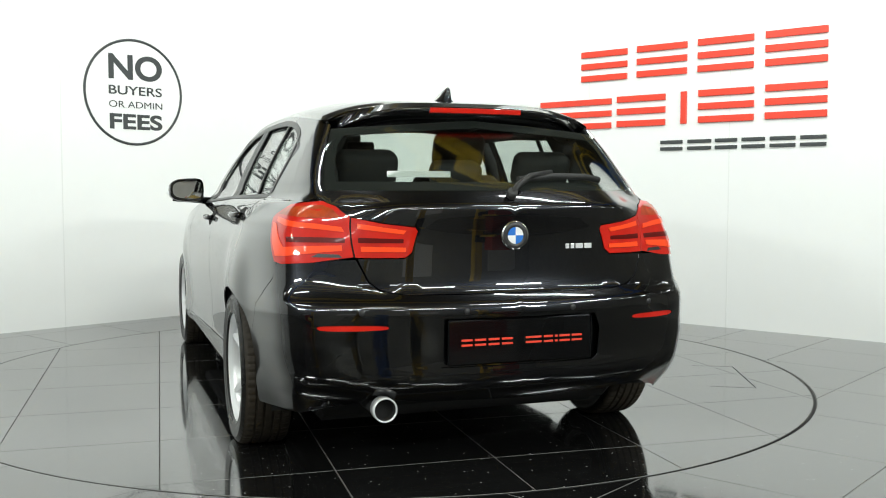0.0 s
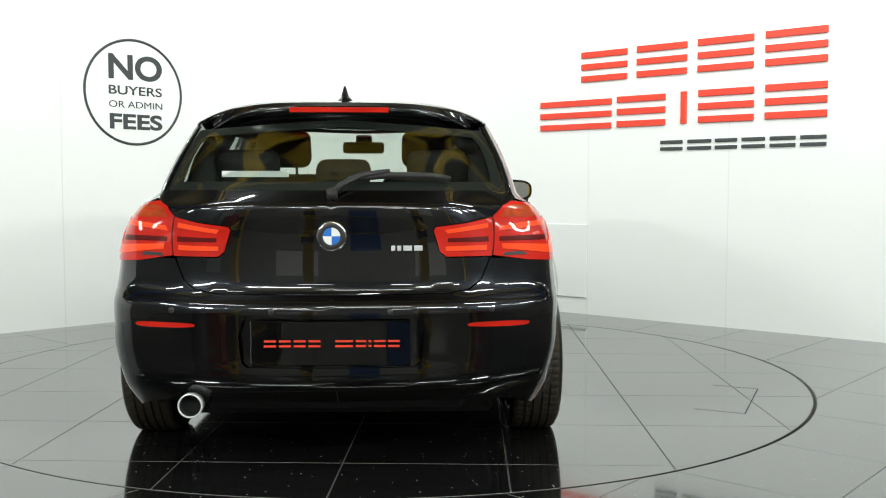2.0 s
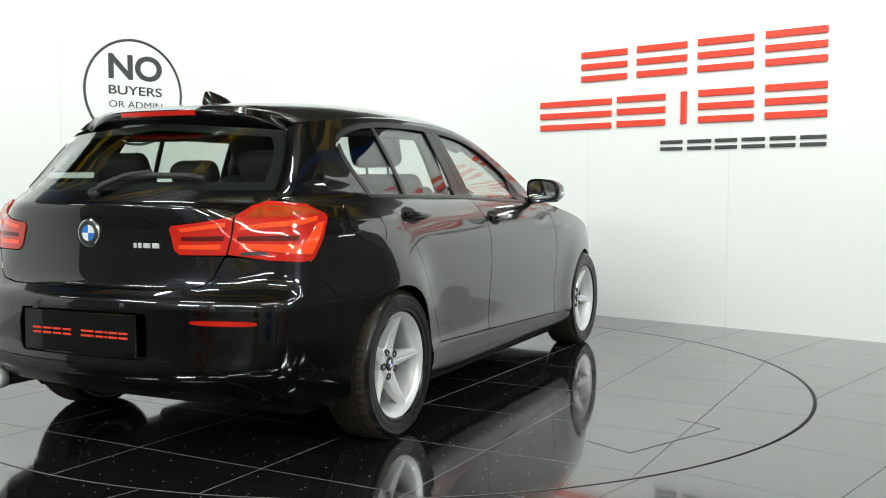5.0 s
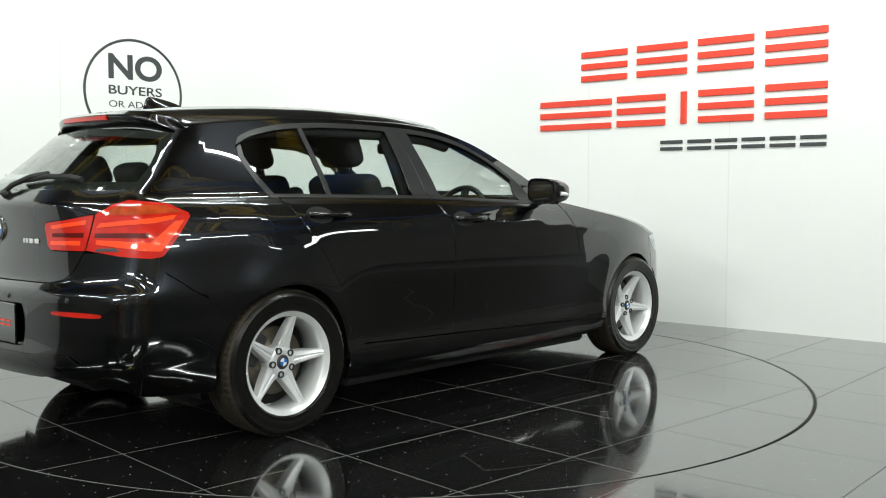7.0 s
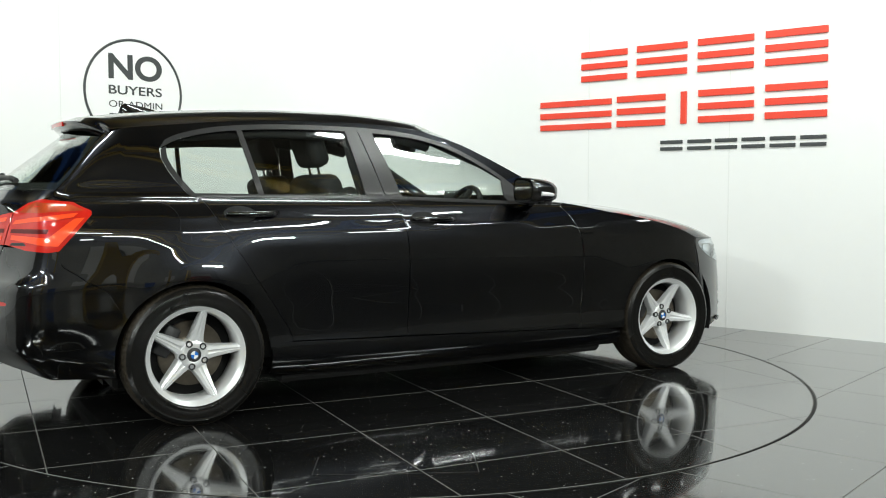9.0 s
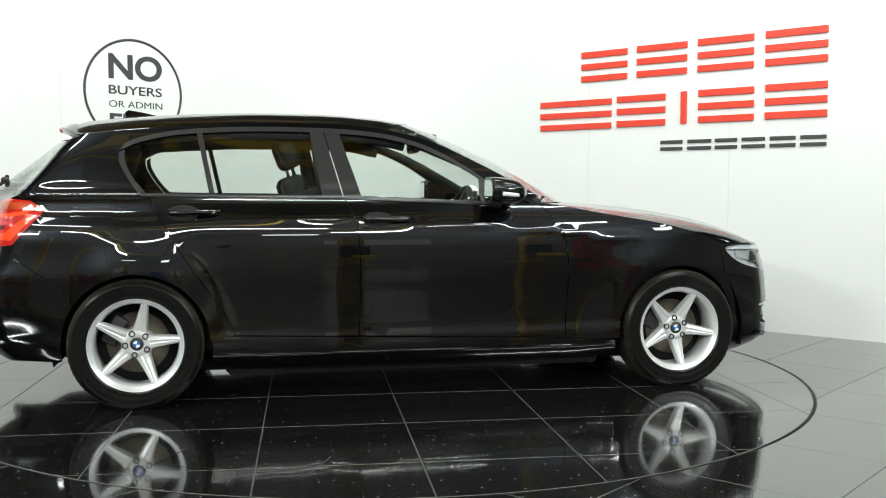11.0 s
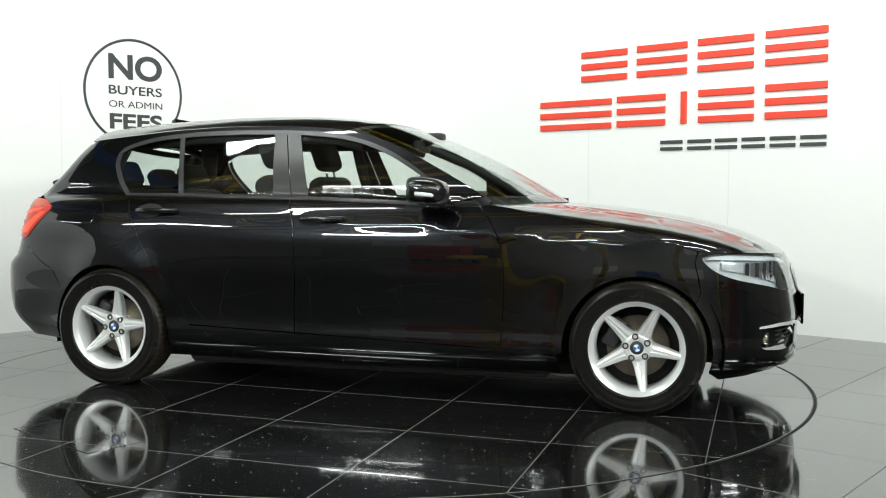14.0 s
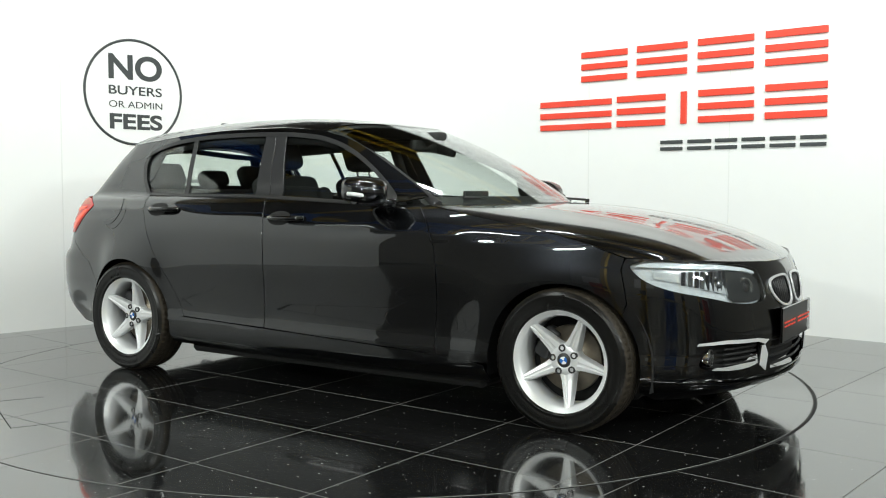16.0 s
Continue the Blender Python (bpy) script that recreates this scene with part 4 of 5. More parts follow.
    rb += [("x", -0.362, 0.597), ("x", -0.452, 0.646), ("x", -0.533, 0.697), ("x", -0.569, 0.771), ("x", -0.61, 0.771), ("r", 0.70, 0.771), ("r", 0.558, 0.774), ("r", 0.52, 0.698), ("r", 0.478, 0.667), ("r", 0.40, 0.655), ("r", 0.0, 0.653)]
    plate_hole = [("r", 0.0, 0.408), ("r", 0.285, 0.408), ("r", 0.305, 0.425), ("r", 0.315, 0.52), ("r", 0.295, 0.575), ("r", 0.0, 0.578)]
    refl = Rounded([("r", 0.47, 0.541), ("r", 0.46, 0.553), ("r", 0.49, 0.559), ("r", 0.68, 0.557), ("r", 0.70, 0.548), ("r", 0.68, 0.536)])
    half = [rb[0]] + rb[1:] + [("r", 0.0, 0.578)] + plate_hole[::-1][1:]
    sets = [panel([mixed(half), mixed(refl)], shell, 0.025, 0.006, 0, None, mir) for mir in (False, True)]
    bumper = sub(skin("rear_bumper", merged(*sets), M_PAINT, root, "gloss black rear bumper with recessed plate"))
    both_mixed("reflector", refl, M_LAMP, "slim red bumper reflector", lift_by=-0.003, parents=[bumper, bumper])
    rec = [panel([mixed([("r", 0.0, 0.400), ("r", 0.32, 0.400), ("r", 0.33, 0.52), ("r", 0.31, 0.585), ("r", 0.0, 0.585)])], shell, 0.04, 0.004, -0.022, None, mir) for mir in (False, True)]
    skin("plate_recess", merged(*rec), M_PAINT, bumper)
    lipset = [panel([mixed([("r", 0.0, 0.345), ("r", 0.56, 0.352), ("r", 0.60, 0.362), ("r", 0.555, 0.392), ("r", 0.30, 0.383), ("r", 0.0, 0.381)])], shell, 0.025, 0.008, 0.012, None, mir) for mir in (False, True)]
    skin("bumper_lip", merged(*lipset), M_PAINT, bumper, "gloss black diffuser lip")
    # show plate: dark with plain red bars
    pb = box_bm(-0.012, 0, -0.272, 0.272, -0.078, 0.078, 0.004, 1)
    plate = part("show_plate", pb, M_PAINT, bumper, "dark show plate with plain red bars")
    plate.location = (-0.852, 0, 0.493)
    bars = [(-0.225, -0.185), (-0.175, -0.135), (-0.125, -0.085), (-0.075, -0.035), (0.015, 0.075), (0.085, 0.12), (0.128, 0.138), (0.146, 0.186), (0.194, 0.234)]
    for y0, y1 in bars:
        for k in range(2):
            part("bar", box_bm(-0.0145, -0.012, -y1, -y0, -0.012 + 0.017 * k, -0.005 + 0.017 * k), M_RED, plate)
    # parking sensors
    for y in (-0.55, -0.2, 0.2, 0.55):
        p = shell(np.array([math.copysign(sr(abs(y), 0.60), -y)]), np.array([0.60]))[0]
        b = lathe([(0, 0.003), (0.009, 0.003), (0.0105, 0.001), (0.0105, -0.004)], 16, Matrix.Translation(p) @ Matrix.Rotation(-math.pi / 2, 4, "Y"))
        part("parking_sensor", b, M_TRIM, bumper)
    # exhaust
    ex = lathe([(0.0365, 0.006), (0.039, 0.0), (0.0425, 0.003), (0.042, 0.045), (0.0375, 0.045), (0.0375, 0.004)], 40, Matrix.Translation((-0.835, 0.485, 0.274)) @ Matrix.Rotation(math.pi / 2, 4, "Y"))
    tip = sub(part("exhaust_tip", ex, M_ALLOY, root, "round polished exhaust tip"))
    part("exhaust_pipe", tube_bm([(-0.795, 0.485, 0.274), (-0.62, 0.485, 0.272), (-0.45, 0.42, 0.25)], 0.036, 16), M_UNDER, tip)
    part("exhaust_bore", lathe([(0, 0.06), (0.0370, 0.06), (0.0370, 0.006), (0.0374, 0.006)], 40, Matrix.Translation((-0.835, 0.485, 0.274)) @ Matrix.Rotation(math.pi / 2, 4, "Y")), M_UNDER, tip, "dark inside of the exhaust tip")
    # roundel on the tailgate
    def roundel(parent, m, r):
        a = part("roundel", lathe([(0, 0.001), (r * 0.72, 0.003), (r * 0.74, 0.005), (r * 0.97, 0.004), (r, 0.001), (r, -0.004)], 40), M_CHROME, parent, "chrome-rimmed round badge in blue and white")
        a.matrix_local = m
        ringb = lathe([(r * 0.58, 0.0055), (r * 0.60, 0.0065), (r * 0.88, 0.0065), (r * 0.90, 0.0045)], 40)
        part("ring", ringb, M_TRIM, a)
        for k in range(4):
            pts = [(0, 0)] + [(r * 0.57 * math.cos(math.pi / 2 * (k + i / 8)), r * 0.57 * math.sin(math.pi / 2 * (k + i / 8))) for i in range(9)]
            part("quarter_disc", prism_bm(pts, 0.0062), M_BLUE if k % 2 else M_WHITE, a)
        return a

    roundel(tailgate, Matrix.Translation((-0.801, 0, 0.855)) @ Matrix.Rotation(-math.pi / 2, 4, "Y") @ Matrix.Rotation(math.pi / 2, 4, "Z"), 0.052)
    for i, (a, w) in enumerate(((-0.205, 0.014), (-0.226, 0.014), (-0.255, 0.030), (-0.292, 0.030))):
        b = box_bm(-0.003, 0.002, a - w / 2 - 0.006, a + w / 2 - 0.006, -0.009, 0.009, 0.001, 1)
        o = part("model_badge", b, M_ALLOY, tailgate, "small chrome badge bar")
        o.location = (float(shell(np.array(sr(abs(a), 0.813)), np.array(0.813))[0]) - 0.001, 0, 0.813)
    # rear wiper
    wp = lambda y, z, l: tuple(shell(np.array([math.copysign(sr(abs(y), z), -y)]), np.array([z]))[0] + np.array([-l, 0, l * 0.6]))
    wiper = sub(part("rear_wiper", join_bm(tube_bm([wp(0.0, 0.995, 0.012), wp(-0.03, 1.018, 0.022), wp(-0.10, 1.052, 0.022), wp(-0.20, 1.066, 0.02)], 0.0115, 8), tube_bm([wp(0.0, 0.99, -0.01), wp(0.0, 0.998, 0.022)], 0.019, 14)), M_PLASTIC, root, "black rear wiper arm at rest"))
    part("blade", tube_bm([wp(-0.05, 1.045, 0.012), wp(-0.2, 1.058, 0.014), wp(-0.35, 1.056, 0.014), wp(-0.42, 1.045, 0.012)], 0.013, 6), M_PLASTIC, wiper)

    # roof, spoiler, bonnet and front screen
    def y_edge(x):
        x = np.asarray(x, float)
        return -shell(sx(x, RAIL_Z(x)), RAIL_Z(x))[..., 1] + 0.0005

    def roof_surf(x, u):
        ye = y_edge(x)
        a = np.clip(np.abs(u), 0, 1)
        z = RAIL_Z(x) + (ROOF_Z(x) - RAIL_Z(x)) * (1 - a**4.2)
        return np.stack([x, u * ye, z], -1)

    def screen_top(u):
        return 1.40 - 0.20 * u * u

    roof_loop = [(-0.285, -1), (-0.33, -0.5), (-0.335, 0), (-0.33, 0.5), (-0.285, 1)] + [(x, 1) for x in np.linspace(-0.25, 1.2, 40)] + [(screen_top(u), u) for u in np.linspace(1, -1, 21)] + [(x, -1) for x in np.linspace(1.2, -0.25, 40)]
    sub(skin("roof", panel([roof_loop], roof_surf, 0.045, 0.006), M_PAINT, root))
    sp = []
    for k, u in enumerate(np.linspace(-1, 1, 41)):
        ye = float(y_edge(-0.32))
        xt = -0.435 + 0.17 * abs(u) ** 2.6
        top0 = roof_surf(np.array([-0.322 + 0.04 * abs(u) ** 3]), np.array([u]))[0]
        zt = 1.331 - 0.085 * abs(u) ** 4.5
        tip = np.array([xt, u * ye * 0.985, zt])
        mid = (top0 + tip) / 2 + np.array([0, 0, 0.006])
        low = tip + np.array([0.012, 0, -0.030])
        und = np.array([xt + 0.075, u * ye * 0.96, zt - 0.055])
        back = np.array([xt + 0.12, u * ye * 0.95, zt - 0.045])
        sp.append([top0 + np.array([0.012, 0, -0.001]), top0 + np.array([0, 0, 0.001]), mid, tip + np.array([0.008, 0, 0.001]), tip, tip + np.array([0.002, 0, -0.012]), low, und, back])
    n = len(sp[0])
    verts = [p for row in sp for p in row]
    faces = [(k * n + i, (k + 1) * n + i, (k + 1) * n + i + 1, k * n + i + 1) for k in range(40) for i in range(n - 1)] + [tuple(range(n)), tuple(40 * n + i for i in range(n - 1, -1, -1))]
    spoiler = sub(part("roof_spoiler", mesh_from("roof_spoiler", verts, faces), M_PAINT, root, "gloss black roof spoiler"))
    bl = []
    for u in np.linspace(-0.36, 0.36, 17):
        xt = -0.435 + 0.17 * abs(u) ** 2.6
        bl.append((xt - 0.002, u * float(y_edge(-0.32)) * 0.985, 1.331 - 0.013))
    bl = [(x, y, z) for x, y, z in bl]
    v, f = [], []
    for x, y, z in bl:
        v += [(x, y, z + 0.009), (x - 0.006, y, z + 0.007), (x - 0.004, y, z - 0.010), (x + 0.006, y, z - 0.012)]
    for k in range(len(bl) - 1):
        f += [(4 * k + i, 4 * k + 4 + i, 4 * k + 4 + (i + 1) % 4, 4 * k + (i + 1) % 4) for i in range(4)]
    f += [(3, 2, 1, 0), tuple(4 * (len(bl) - 1) + i for i in range(4))]
    part("brake_light", mesh_from("brake_light", v, f, False), M_LAMP, spoiler, "slim red high-level brake light")
    # fin aerial
    fin = bmesh.new()
    rows = []
    for k in range(13):
        a = k / 12
        x = -0.125 + 0.185 * a
        h = 0.064 * (1 - a) ** 0.65 * min(1, a * 9 + 0.05) + 0.004
        w = 0.040 * (math.sin(math.pi * min(1, 0.12 + a * 0.88)) ** 0.6)
        zb = float(ROOF_Z(x)) - 0.004
        rows.append([fin.verts.new((x, -w, zb)), fin.verts.new((x, -w * 0.5, zb + h * 0.3)), fin.verts.new((x - 0.02 * (1 - a), -0.0035, zb + h)), fin.verts.new((x - 0.02 * (1 - a), 0.0035, zb + h)), fin.verts.new((x, w * 0.5, zb + h * 0.3)), fin.verts.new((x, w, zb))])
    for p, r in zip(rows, rows[1:]):
        for i in range(5):
            fin.faces.new((p[i], r[i], r[i + 1], p[i + 1])).smooth = True
    fin.faces.new(rows[0])
    bmesh.ops.recalc_face_normals(fin, faces=fin.faces)
    sub(part("fin_aerial", fin, M_PAINT, root, "black shark-fin roof aerial"))

    def screen_surf(u, v):
        u, v = np.asarray(u, float), np.asarray(v, float)
        top = roof_surf(screen_top(u), np.clip(u, -1, 1))
        xb = 2.26 - 0.33 * u * u
        yb = u * 0.722
        zb = 0.955 - 0.002 * u * u
        bot = np.stack([xb, yb, zb], -1)
        p = top * (1 - v)[..., None] + bot * v[..., None]
        bulge = 4 * v * (1 - v)
        p[..., 2] += bulge * 0.028
        p[..., 0] += bulge * 0.006
        return p

    sl = [(u, 0.0) for u in np.linspace(-1, 1, 21)] + [(1, v) for v in np.linspace(0.05, 1, 20)] + [(u, 1.0) for u in np.linspace(0.9, -1, 20)] + [(-1, v) for v in np.linspace(0.95, 0.05, 19)]
    sub(skin("windscreen", panel([sl], screen_surf, 0.06, 0.004, -0.001), M_GLASS, root, "clear curved windscreen"))
    bd = [(u, 0.0) for u in np.linspace(-1, 1, 21)] + [(1, v) for v in np.linspace(0.05, 1, 20)] + [(u, 1.0) for u in np.linspace(0.9, -1, 20)] + [(-1, v) for v in np.linspace(0.95, 0.05, 19)]
    hl = [(u, 0.045) for u in np.linspace(-0.95, 0.95, 21)] + [(0.955, v) for v in np.linspace(0.08, 0.90, 20)] + [(u, 0.93) for u in np.linspace(0.94, -0.94, 20)] + [(-0.955, v) for v in np.linspace(0.90, 0.08, 20)]
    sub(skin("screen_border", panel([bd, hl], screen_surf, 0.05, 0.004, -0.008), M_TRIM, root, "black border of the windscreen"))

    def hood_edge(x):
        z = FEND_Z(x)
        return -shell(sx(x, z), z)[..., 1]

    HOOD_Z = smooth_table([(1.95, 0.958), (2.26, 0.948), (2.58, 0.922), (2.90, 0.874), (3.10, 0.825), (3.25, 0.768), (3.33, 0.727), (3.36, 0.706)], 1.9, 3.42)

    def hood_surf(x, u):
        v, u = np.asarray(x, float), np.asarray(u, float)
        a = np.clip(np.abs(u), 0, 1)
        xe = 1.985 + (2.95 - 1.985) * v
        ye, ze = hood_edge(xe), FEND_Z(xe)
        yf = a * 0.9985 * float(hood_edge(np.array(2.95)))
        zf = 0.706 + 0.036 * a**1.3
        s_f = np.interp(yf * 0.8 / WIDTH(zf), REF_Y[_F][::-1], REF_S[_F][::-1])
        xf = shell(s_f, zf)[..., 0]
        xb = 2.27 - 0.285 * a * a
        x = xb + (xf - xb) * v
        zc = HOOD_Z(2.27 + (3.36 - 2.27) * v)
        z = ze + (zc - ze) * (1 - a**3.0)
        z = z + 0.005 * np.exp(-(((a - 0.55) / 0.07) ** 2)) * np.clip(v * 4, 0, 1) * np.clip((1 - v) * 4, 0, 1)
        return np.stack([x, u * ye, z], -1)

    hl_loop = [(0.0, u) for u in np.linspace(-0.996, 0.996, 31)] + [(v, 0.996) for v in np.linspace(0.03, 0.998, 30)] + [(0.998, u) for u in np.linspace(0.97, -0.996, 61)] + [(v, -0.996) for v in np.linspace(0.97, 0.03, 30)]
    sub(skin("bonnet", panel([hl_loop], hood_surf, 0.035, 0.006), M_PAINT, root, "long glossy black bonnet"))
    cow = [panel([[(2.10, -0.99), (2.10, 0.99), (1.96, 0.99), (1.96, -0.99)]], lambda x, u: np.stack([x + 0.22 * (1 - u * u), u * 0.72, 0.935 + 0 * x], -1), 0.06, 0.01)]
    sub(skin("scuttle", cow[0], M_PLASTIC, root))
    for y0, y1, xx in ((-0.55, 0.05, 2.16), (0.02, 0.55, 2.20)):
        sub(part("front_wiper", join_bm(tube_bm([(2.18, y1, 0.960), (2.15, (y0 + y1) / 2, 0.972), (2.04, y0, 0.978)], 0.007, 6), tube_bm([(2.18, y1, 0.945), (2.18, y1, 0.966)], 0.012, 10)), M_PLASTIC, root, "black front wiper at rest"))

    # front bumper with openings, lamps and grille
    hl_pts = Rounded([("x", 2.955, 0.706), ("x", 3.00, 0.727), ("x", 3.08, 0.731), ("f", 0.56, 0.722), ("f", 0.42, 0.706), ("f", 0.34, 0.690), ("f", 0.316, 0.664), ("f", 0.316, 0.59), ("f", 0.330, 0.556), ("f", 0.37, 0.548), ("f", 0.46, 0.548), ("f", 0.56, 0.558), ("f", 0.635, 0.580), ("x", 3.06, 0.625)])
    grille = Rounded([("f", 0.035, 0.520), ("f", 0.155, 0.523), ("f", 0.225, 0.555), ("f", 0.265, 0.598), ("f", 0.248, 0.634), ("f", 0.06, 0.644), ("f", 0.03, 0.62)])
    fogh = Rounded([("f", 0.36, 0.305), ("f", 0.37, 0.375), ("f", 0.42, 0.392), ("f", 0.60, 0.398), ("f", 0.655, 0.390), ("f", 0.69, 0.325), ("f", 0.68, 0.292), ("f", 0.50, 0.282)])
    intake = [("f", 0.0, 0.245), ("f", 0.30, 0.262), ("f", 0.325, 0.330), ("f", 0.30, 0.40), ("f", 0.0, 0.405)]
    fb = [("x", 2.968, 0.553), ("x", 2.953, 0.640), ("x", 2.94, 0.690), ("x", 2.955, 0.738)] + [("f", y, 0.7035 + 0.036 * (y / 0.79) ** 1.3) for y in np.linspace(0.76, 0.0, 24)] + [("f", 0.0, 0.41)]
    fb += intake[::-1][1:] + [("f", 0.0, 0.20), ("f", 0.35, 0.195), ("f", 0.62, 0.18), ("x", 3.18, 0.165), ("x", 3.05, 0.15)] + [("x", px, pz) for px, pz in arch(2.69, -18, 40, 0.333, n=16)]
    sets = [panel([mixed(fb), mixed(hl_pts), mixed(grille), mixed(fogh)], shell, 0.025, 0.006, 0, None, mir) for mir in (False, True)]
    fbump = sub(skin("front_bumper", merged(*sets), M_PAINT, root, "gloss black front bumper with open intakes"))
    lamps = both_mixed("headlamp", hl_pts, M_CLEARLENS, "clear headlamp with bright reflectors", lift_by=0.002, thick=0.003)
    both_mixed("reflector_bowl", hl_pts, M_REFLECT, "bright ribbed reflector", lift_by=-0.03, parents=lamps, thick=0.004)
    both_mixed("lamp_bezel", [("f", 0.325, 0.590), ("f", 0.325, 0.645), ("f", 0.36, 0.672), ("f", 0.46, 0.688), ("f", 0.535, 0.696), ("f", 0.545, 0.600), ("f", 0.56, 0.582), ("f", 0.53, 0.562), ("f", 0.42, 0.556), ("f", 0.345, 0.560)], M_TRIM, "dark lamp bezel", lift_by=-0.018, parents=lamps)
    both_mixed("light_guide", [("x", 2.985, 0.706), ("x", 3.01, 0.719), ("x", 3.08, 0.725), ("f", 0.56, 0.715), ("f", 0.42, 0.698), ("f", 0.345, 0.678), ("f", 0.345, 0.668), ("f", 0.42, 0.682), ("f", 0.56, 0.697), ("x", 3.08, 0.705)], M_WHITE, "white light guide", lift_by=-0.008, parents=lamps)
    for i, sgn in enumerate((-1, 1)):
        for yy, zz, rr in ((0.42, 0.608, 1.0), (0.575, 0.632, 0.8)):
            c = shell(np.array([sf(yy, zz)]), np.array([zz]))[0]
            c = Vector((c[0] - 0.036, sgn * yy, zz))
            mm = Matrix.Translation(c) @ Matrix.Rotation(math.pi / 2, 4, "Y") @ Matrix.Rotation(sgn * -0.5, 4, "X") @ Matrix.Scale(rr, 4)
            bowl = part("projector", lathe([(0.030, 0.0), (0.036, 0.010), (0.042, 0.014), (0.046, 0.008), (0.047, -0.01)], 24, mm), M_CHROME, lamps[i], "bright projector ring")
            bowl.data.shade_smooth()
            part("projector_lens", lathe([(0, 0.026), (0.012, 0.024), (0.024, 0.014), (0.031, 0.0)], 24, mm), M_MIRROR if yy > 0.5 else M_PAINT, lamps[i], "rounded projector lens")
        for j in range(9):
            yy = 0.555 + 0.018 * j
            z0, z1 = 0.592 + 0.28 * (yy - 0.555), 0.688
            c = shell(np.array([sf(yy, 0.65)]), np.array([0.65]))[0]
            part("reflector_rib", box_bm(c[0] - 0.028, c[0] - 0.010, sgn * yy - 0.0025, sgn * yy + 0.0025, z0, z1, 0.001, 1), M_CHROME if j % 2 else M_TRIM, lamps[i])
    both_mixed("reflector_cell", [("f", 0.565, 0.596), ("f", 0.565, 0.634), ("f", 0.66, 0.655), ("f", 0.66, 0.622)], M_CELL, "bright reflector cell", lift_by=-0.020, parents=lamps, thick=0.003)
    both_mixed("reflector_cell", [("f", 0.565, 0.642), ("f", 0.565, 0.684), ("f", 0.66, 0.698), ("f", 0.66, 0.664)], M_CELL, "bright reflector cell", lift_by=-0.020, parents=lamps, thick=0.003)
    both_mixed("reflector_cell", [("f", 0.672, 0.634), ("f", 0.672, 0.694), ("x", 3.06, 0.700), ("x", 3.06, 0.660)], M_CELL, "bright reflector cell", lift_by=-0.020, parents=lamps, thick=0.003)
    both_mixed("lamp_gap", [("f", 0.548, 0.588), ("f", 0.548, 0.690), ("f", 0.558, 0.692), ("f", 0.558, 0.590)], M_TRIM, "", lift_by=-0.014, parents=lamps, thick=0.003)
    # kidney openings with slats and chrome frames
    for i, mir in enumerate((False, True)):
        fr = panel([mixed(Rounded([("f", 0.026, 0.511), ("f", 0.161, 0.514), ("f", 0.236, 0.549), ("f", 0.277, 0.599), ("f", 0.257, 0.643), ("f", 0.050, 0.653), ("f", 0.021, 0.622)])), mixed(grille)], shell, 0.02, 0.012, 0.008, None, mir)
        k = skin("kidney_grille", fr, M_ALLOY, root, "chrome-framed grille with upright black slats")
        sub(k)
        bk = panel([mixed(grille)], shell, 0.05, 0.004, -0.05, None, mir)
        skin("grille_backing", bk, M_UNDER, k)
        for j in range(8):
            y = 0.055 + j * 0.025
            z0, z1 = 0.523 + max(0, y - 0.15) * 0.9, 0.642
            a = shell(np.array([sf(y, z0)]), np.array([z0]))[0]
            b = shell(np.array([sf(y, z1)]), np.array([z1]))[0]
            sg = 1 if mir else -1
            part("slat", tube_bm([(a[0] - 0.005, sg * y, z0), ((a[0] + b[0]) / 2 - 0.003, sg * y, (z0 + z1) / 2), (b[0] - 0.005, sg * y, z1)], 0.0055, 6), M_TRIM, k)
        fog = panel([mixed(fogh)], shell, 0.04, 0.004, -0.06, None, mir)
        fo = skin("fog_recess", fog, M_UNDER, fbump)
        brow = panel([mixed([("f", 0.335, 0.392), ("f", 0.42, 0.405), ("f", 0.60, 0.412), ("f", 0.685, 0.402), ("f", 0.69, 0.392), ("f", 0.60, 0.398), ("f", 0.42, 0.391), ("f", 0.37, 0.376)])], shell, 0.02, 0.01, 0.006, None, mir)
        skin("fog_brow", brow, M_ALLOY, fbump, "satin chrome strip above the fog lamp")
        fin2 = panel([mixed([("f", 0.352, 0.262), ("f", 0.34, 0.33), ("f", 0.365, 0.372), ("f", 0.385, 0.37), ("f", 0.40, 0.29)])], shell, 0.02, 0.012, 0.004, None, mir)
        skin("intake_blade", fin2, M_ALLOY, fbump, "bright intake blade")
        for j in range(4):
            z = 0.308 + j * 0.021
            pts = []
            for y in np.linspace(0.39, 0.585, 7):
                c = shell(np.array([sf(y, z)]), np.array([z]))[0]
                pts.append((c[0] - 0.025, (1 if mir else -1) * y, z))
            part("grille_bar", tube_bm(pts, 0.005, 6), M_PLASTIC, fbump)
        c = shell(np.array([sf(0.635, 0.34)]), np.array([0.34]))[0]
        sg = 1 if mir else -1
        mm = Matrix.Translation((c[0] - 0.035, sg * 0.632, 0.34)) @ Matrix.Rotation(math.pi / 2, 4, "Y")
        part("fog_lamp", lathe([(0, 0.010), (0.018, 0.008), (0.029, 0.0), (0.034, 0.012), (0.038, 0.004), (0.038, -0.02)], 28, mm), M_CHROME, fbump, "round clear fog lamp")
    bi = [panel([mixed(intake)], shell, 0.05, 0.004, -0.05, None, mir) for mir in (False, True)]
    skin("intake_backing", merged(*bi), M_UNDER, fbump)
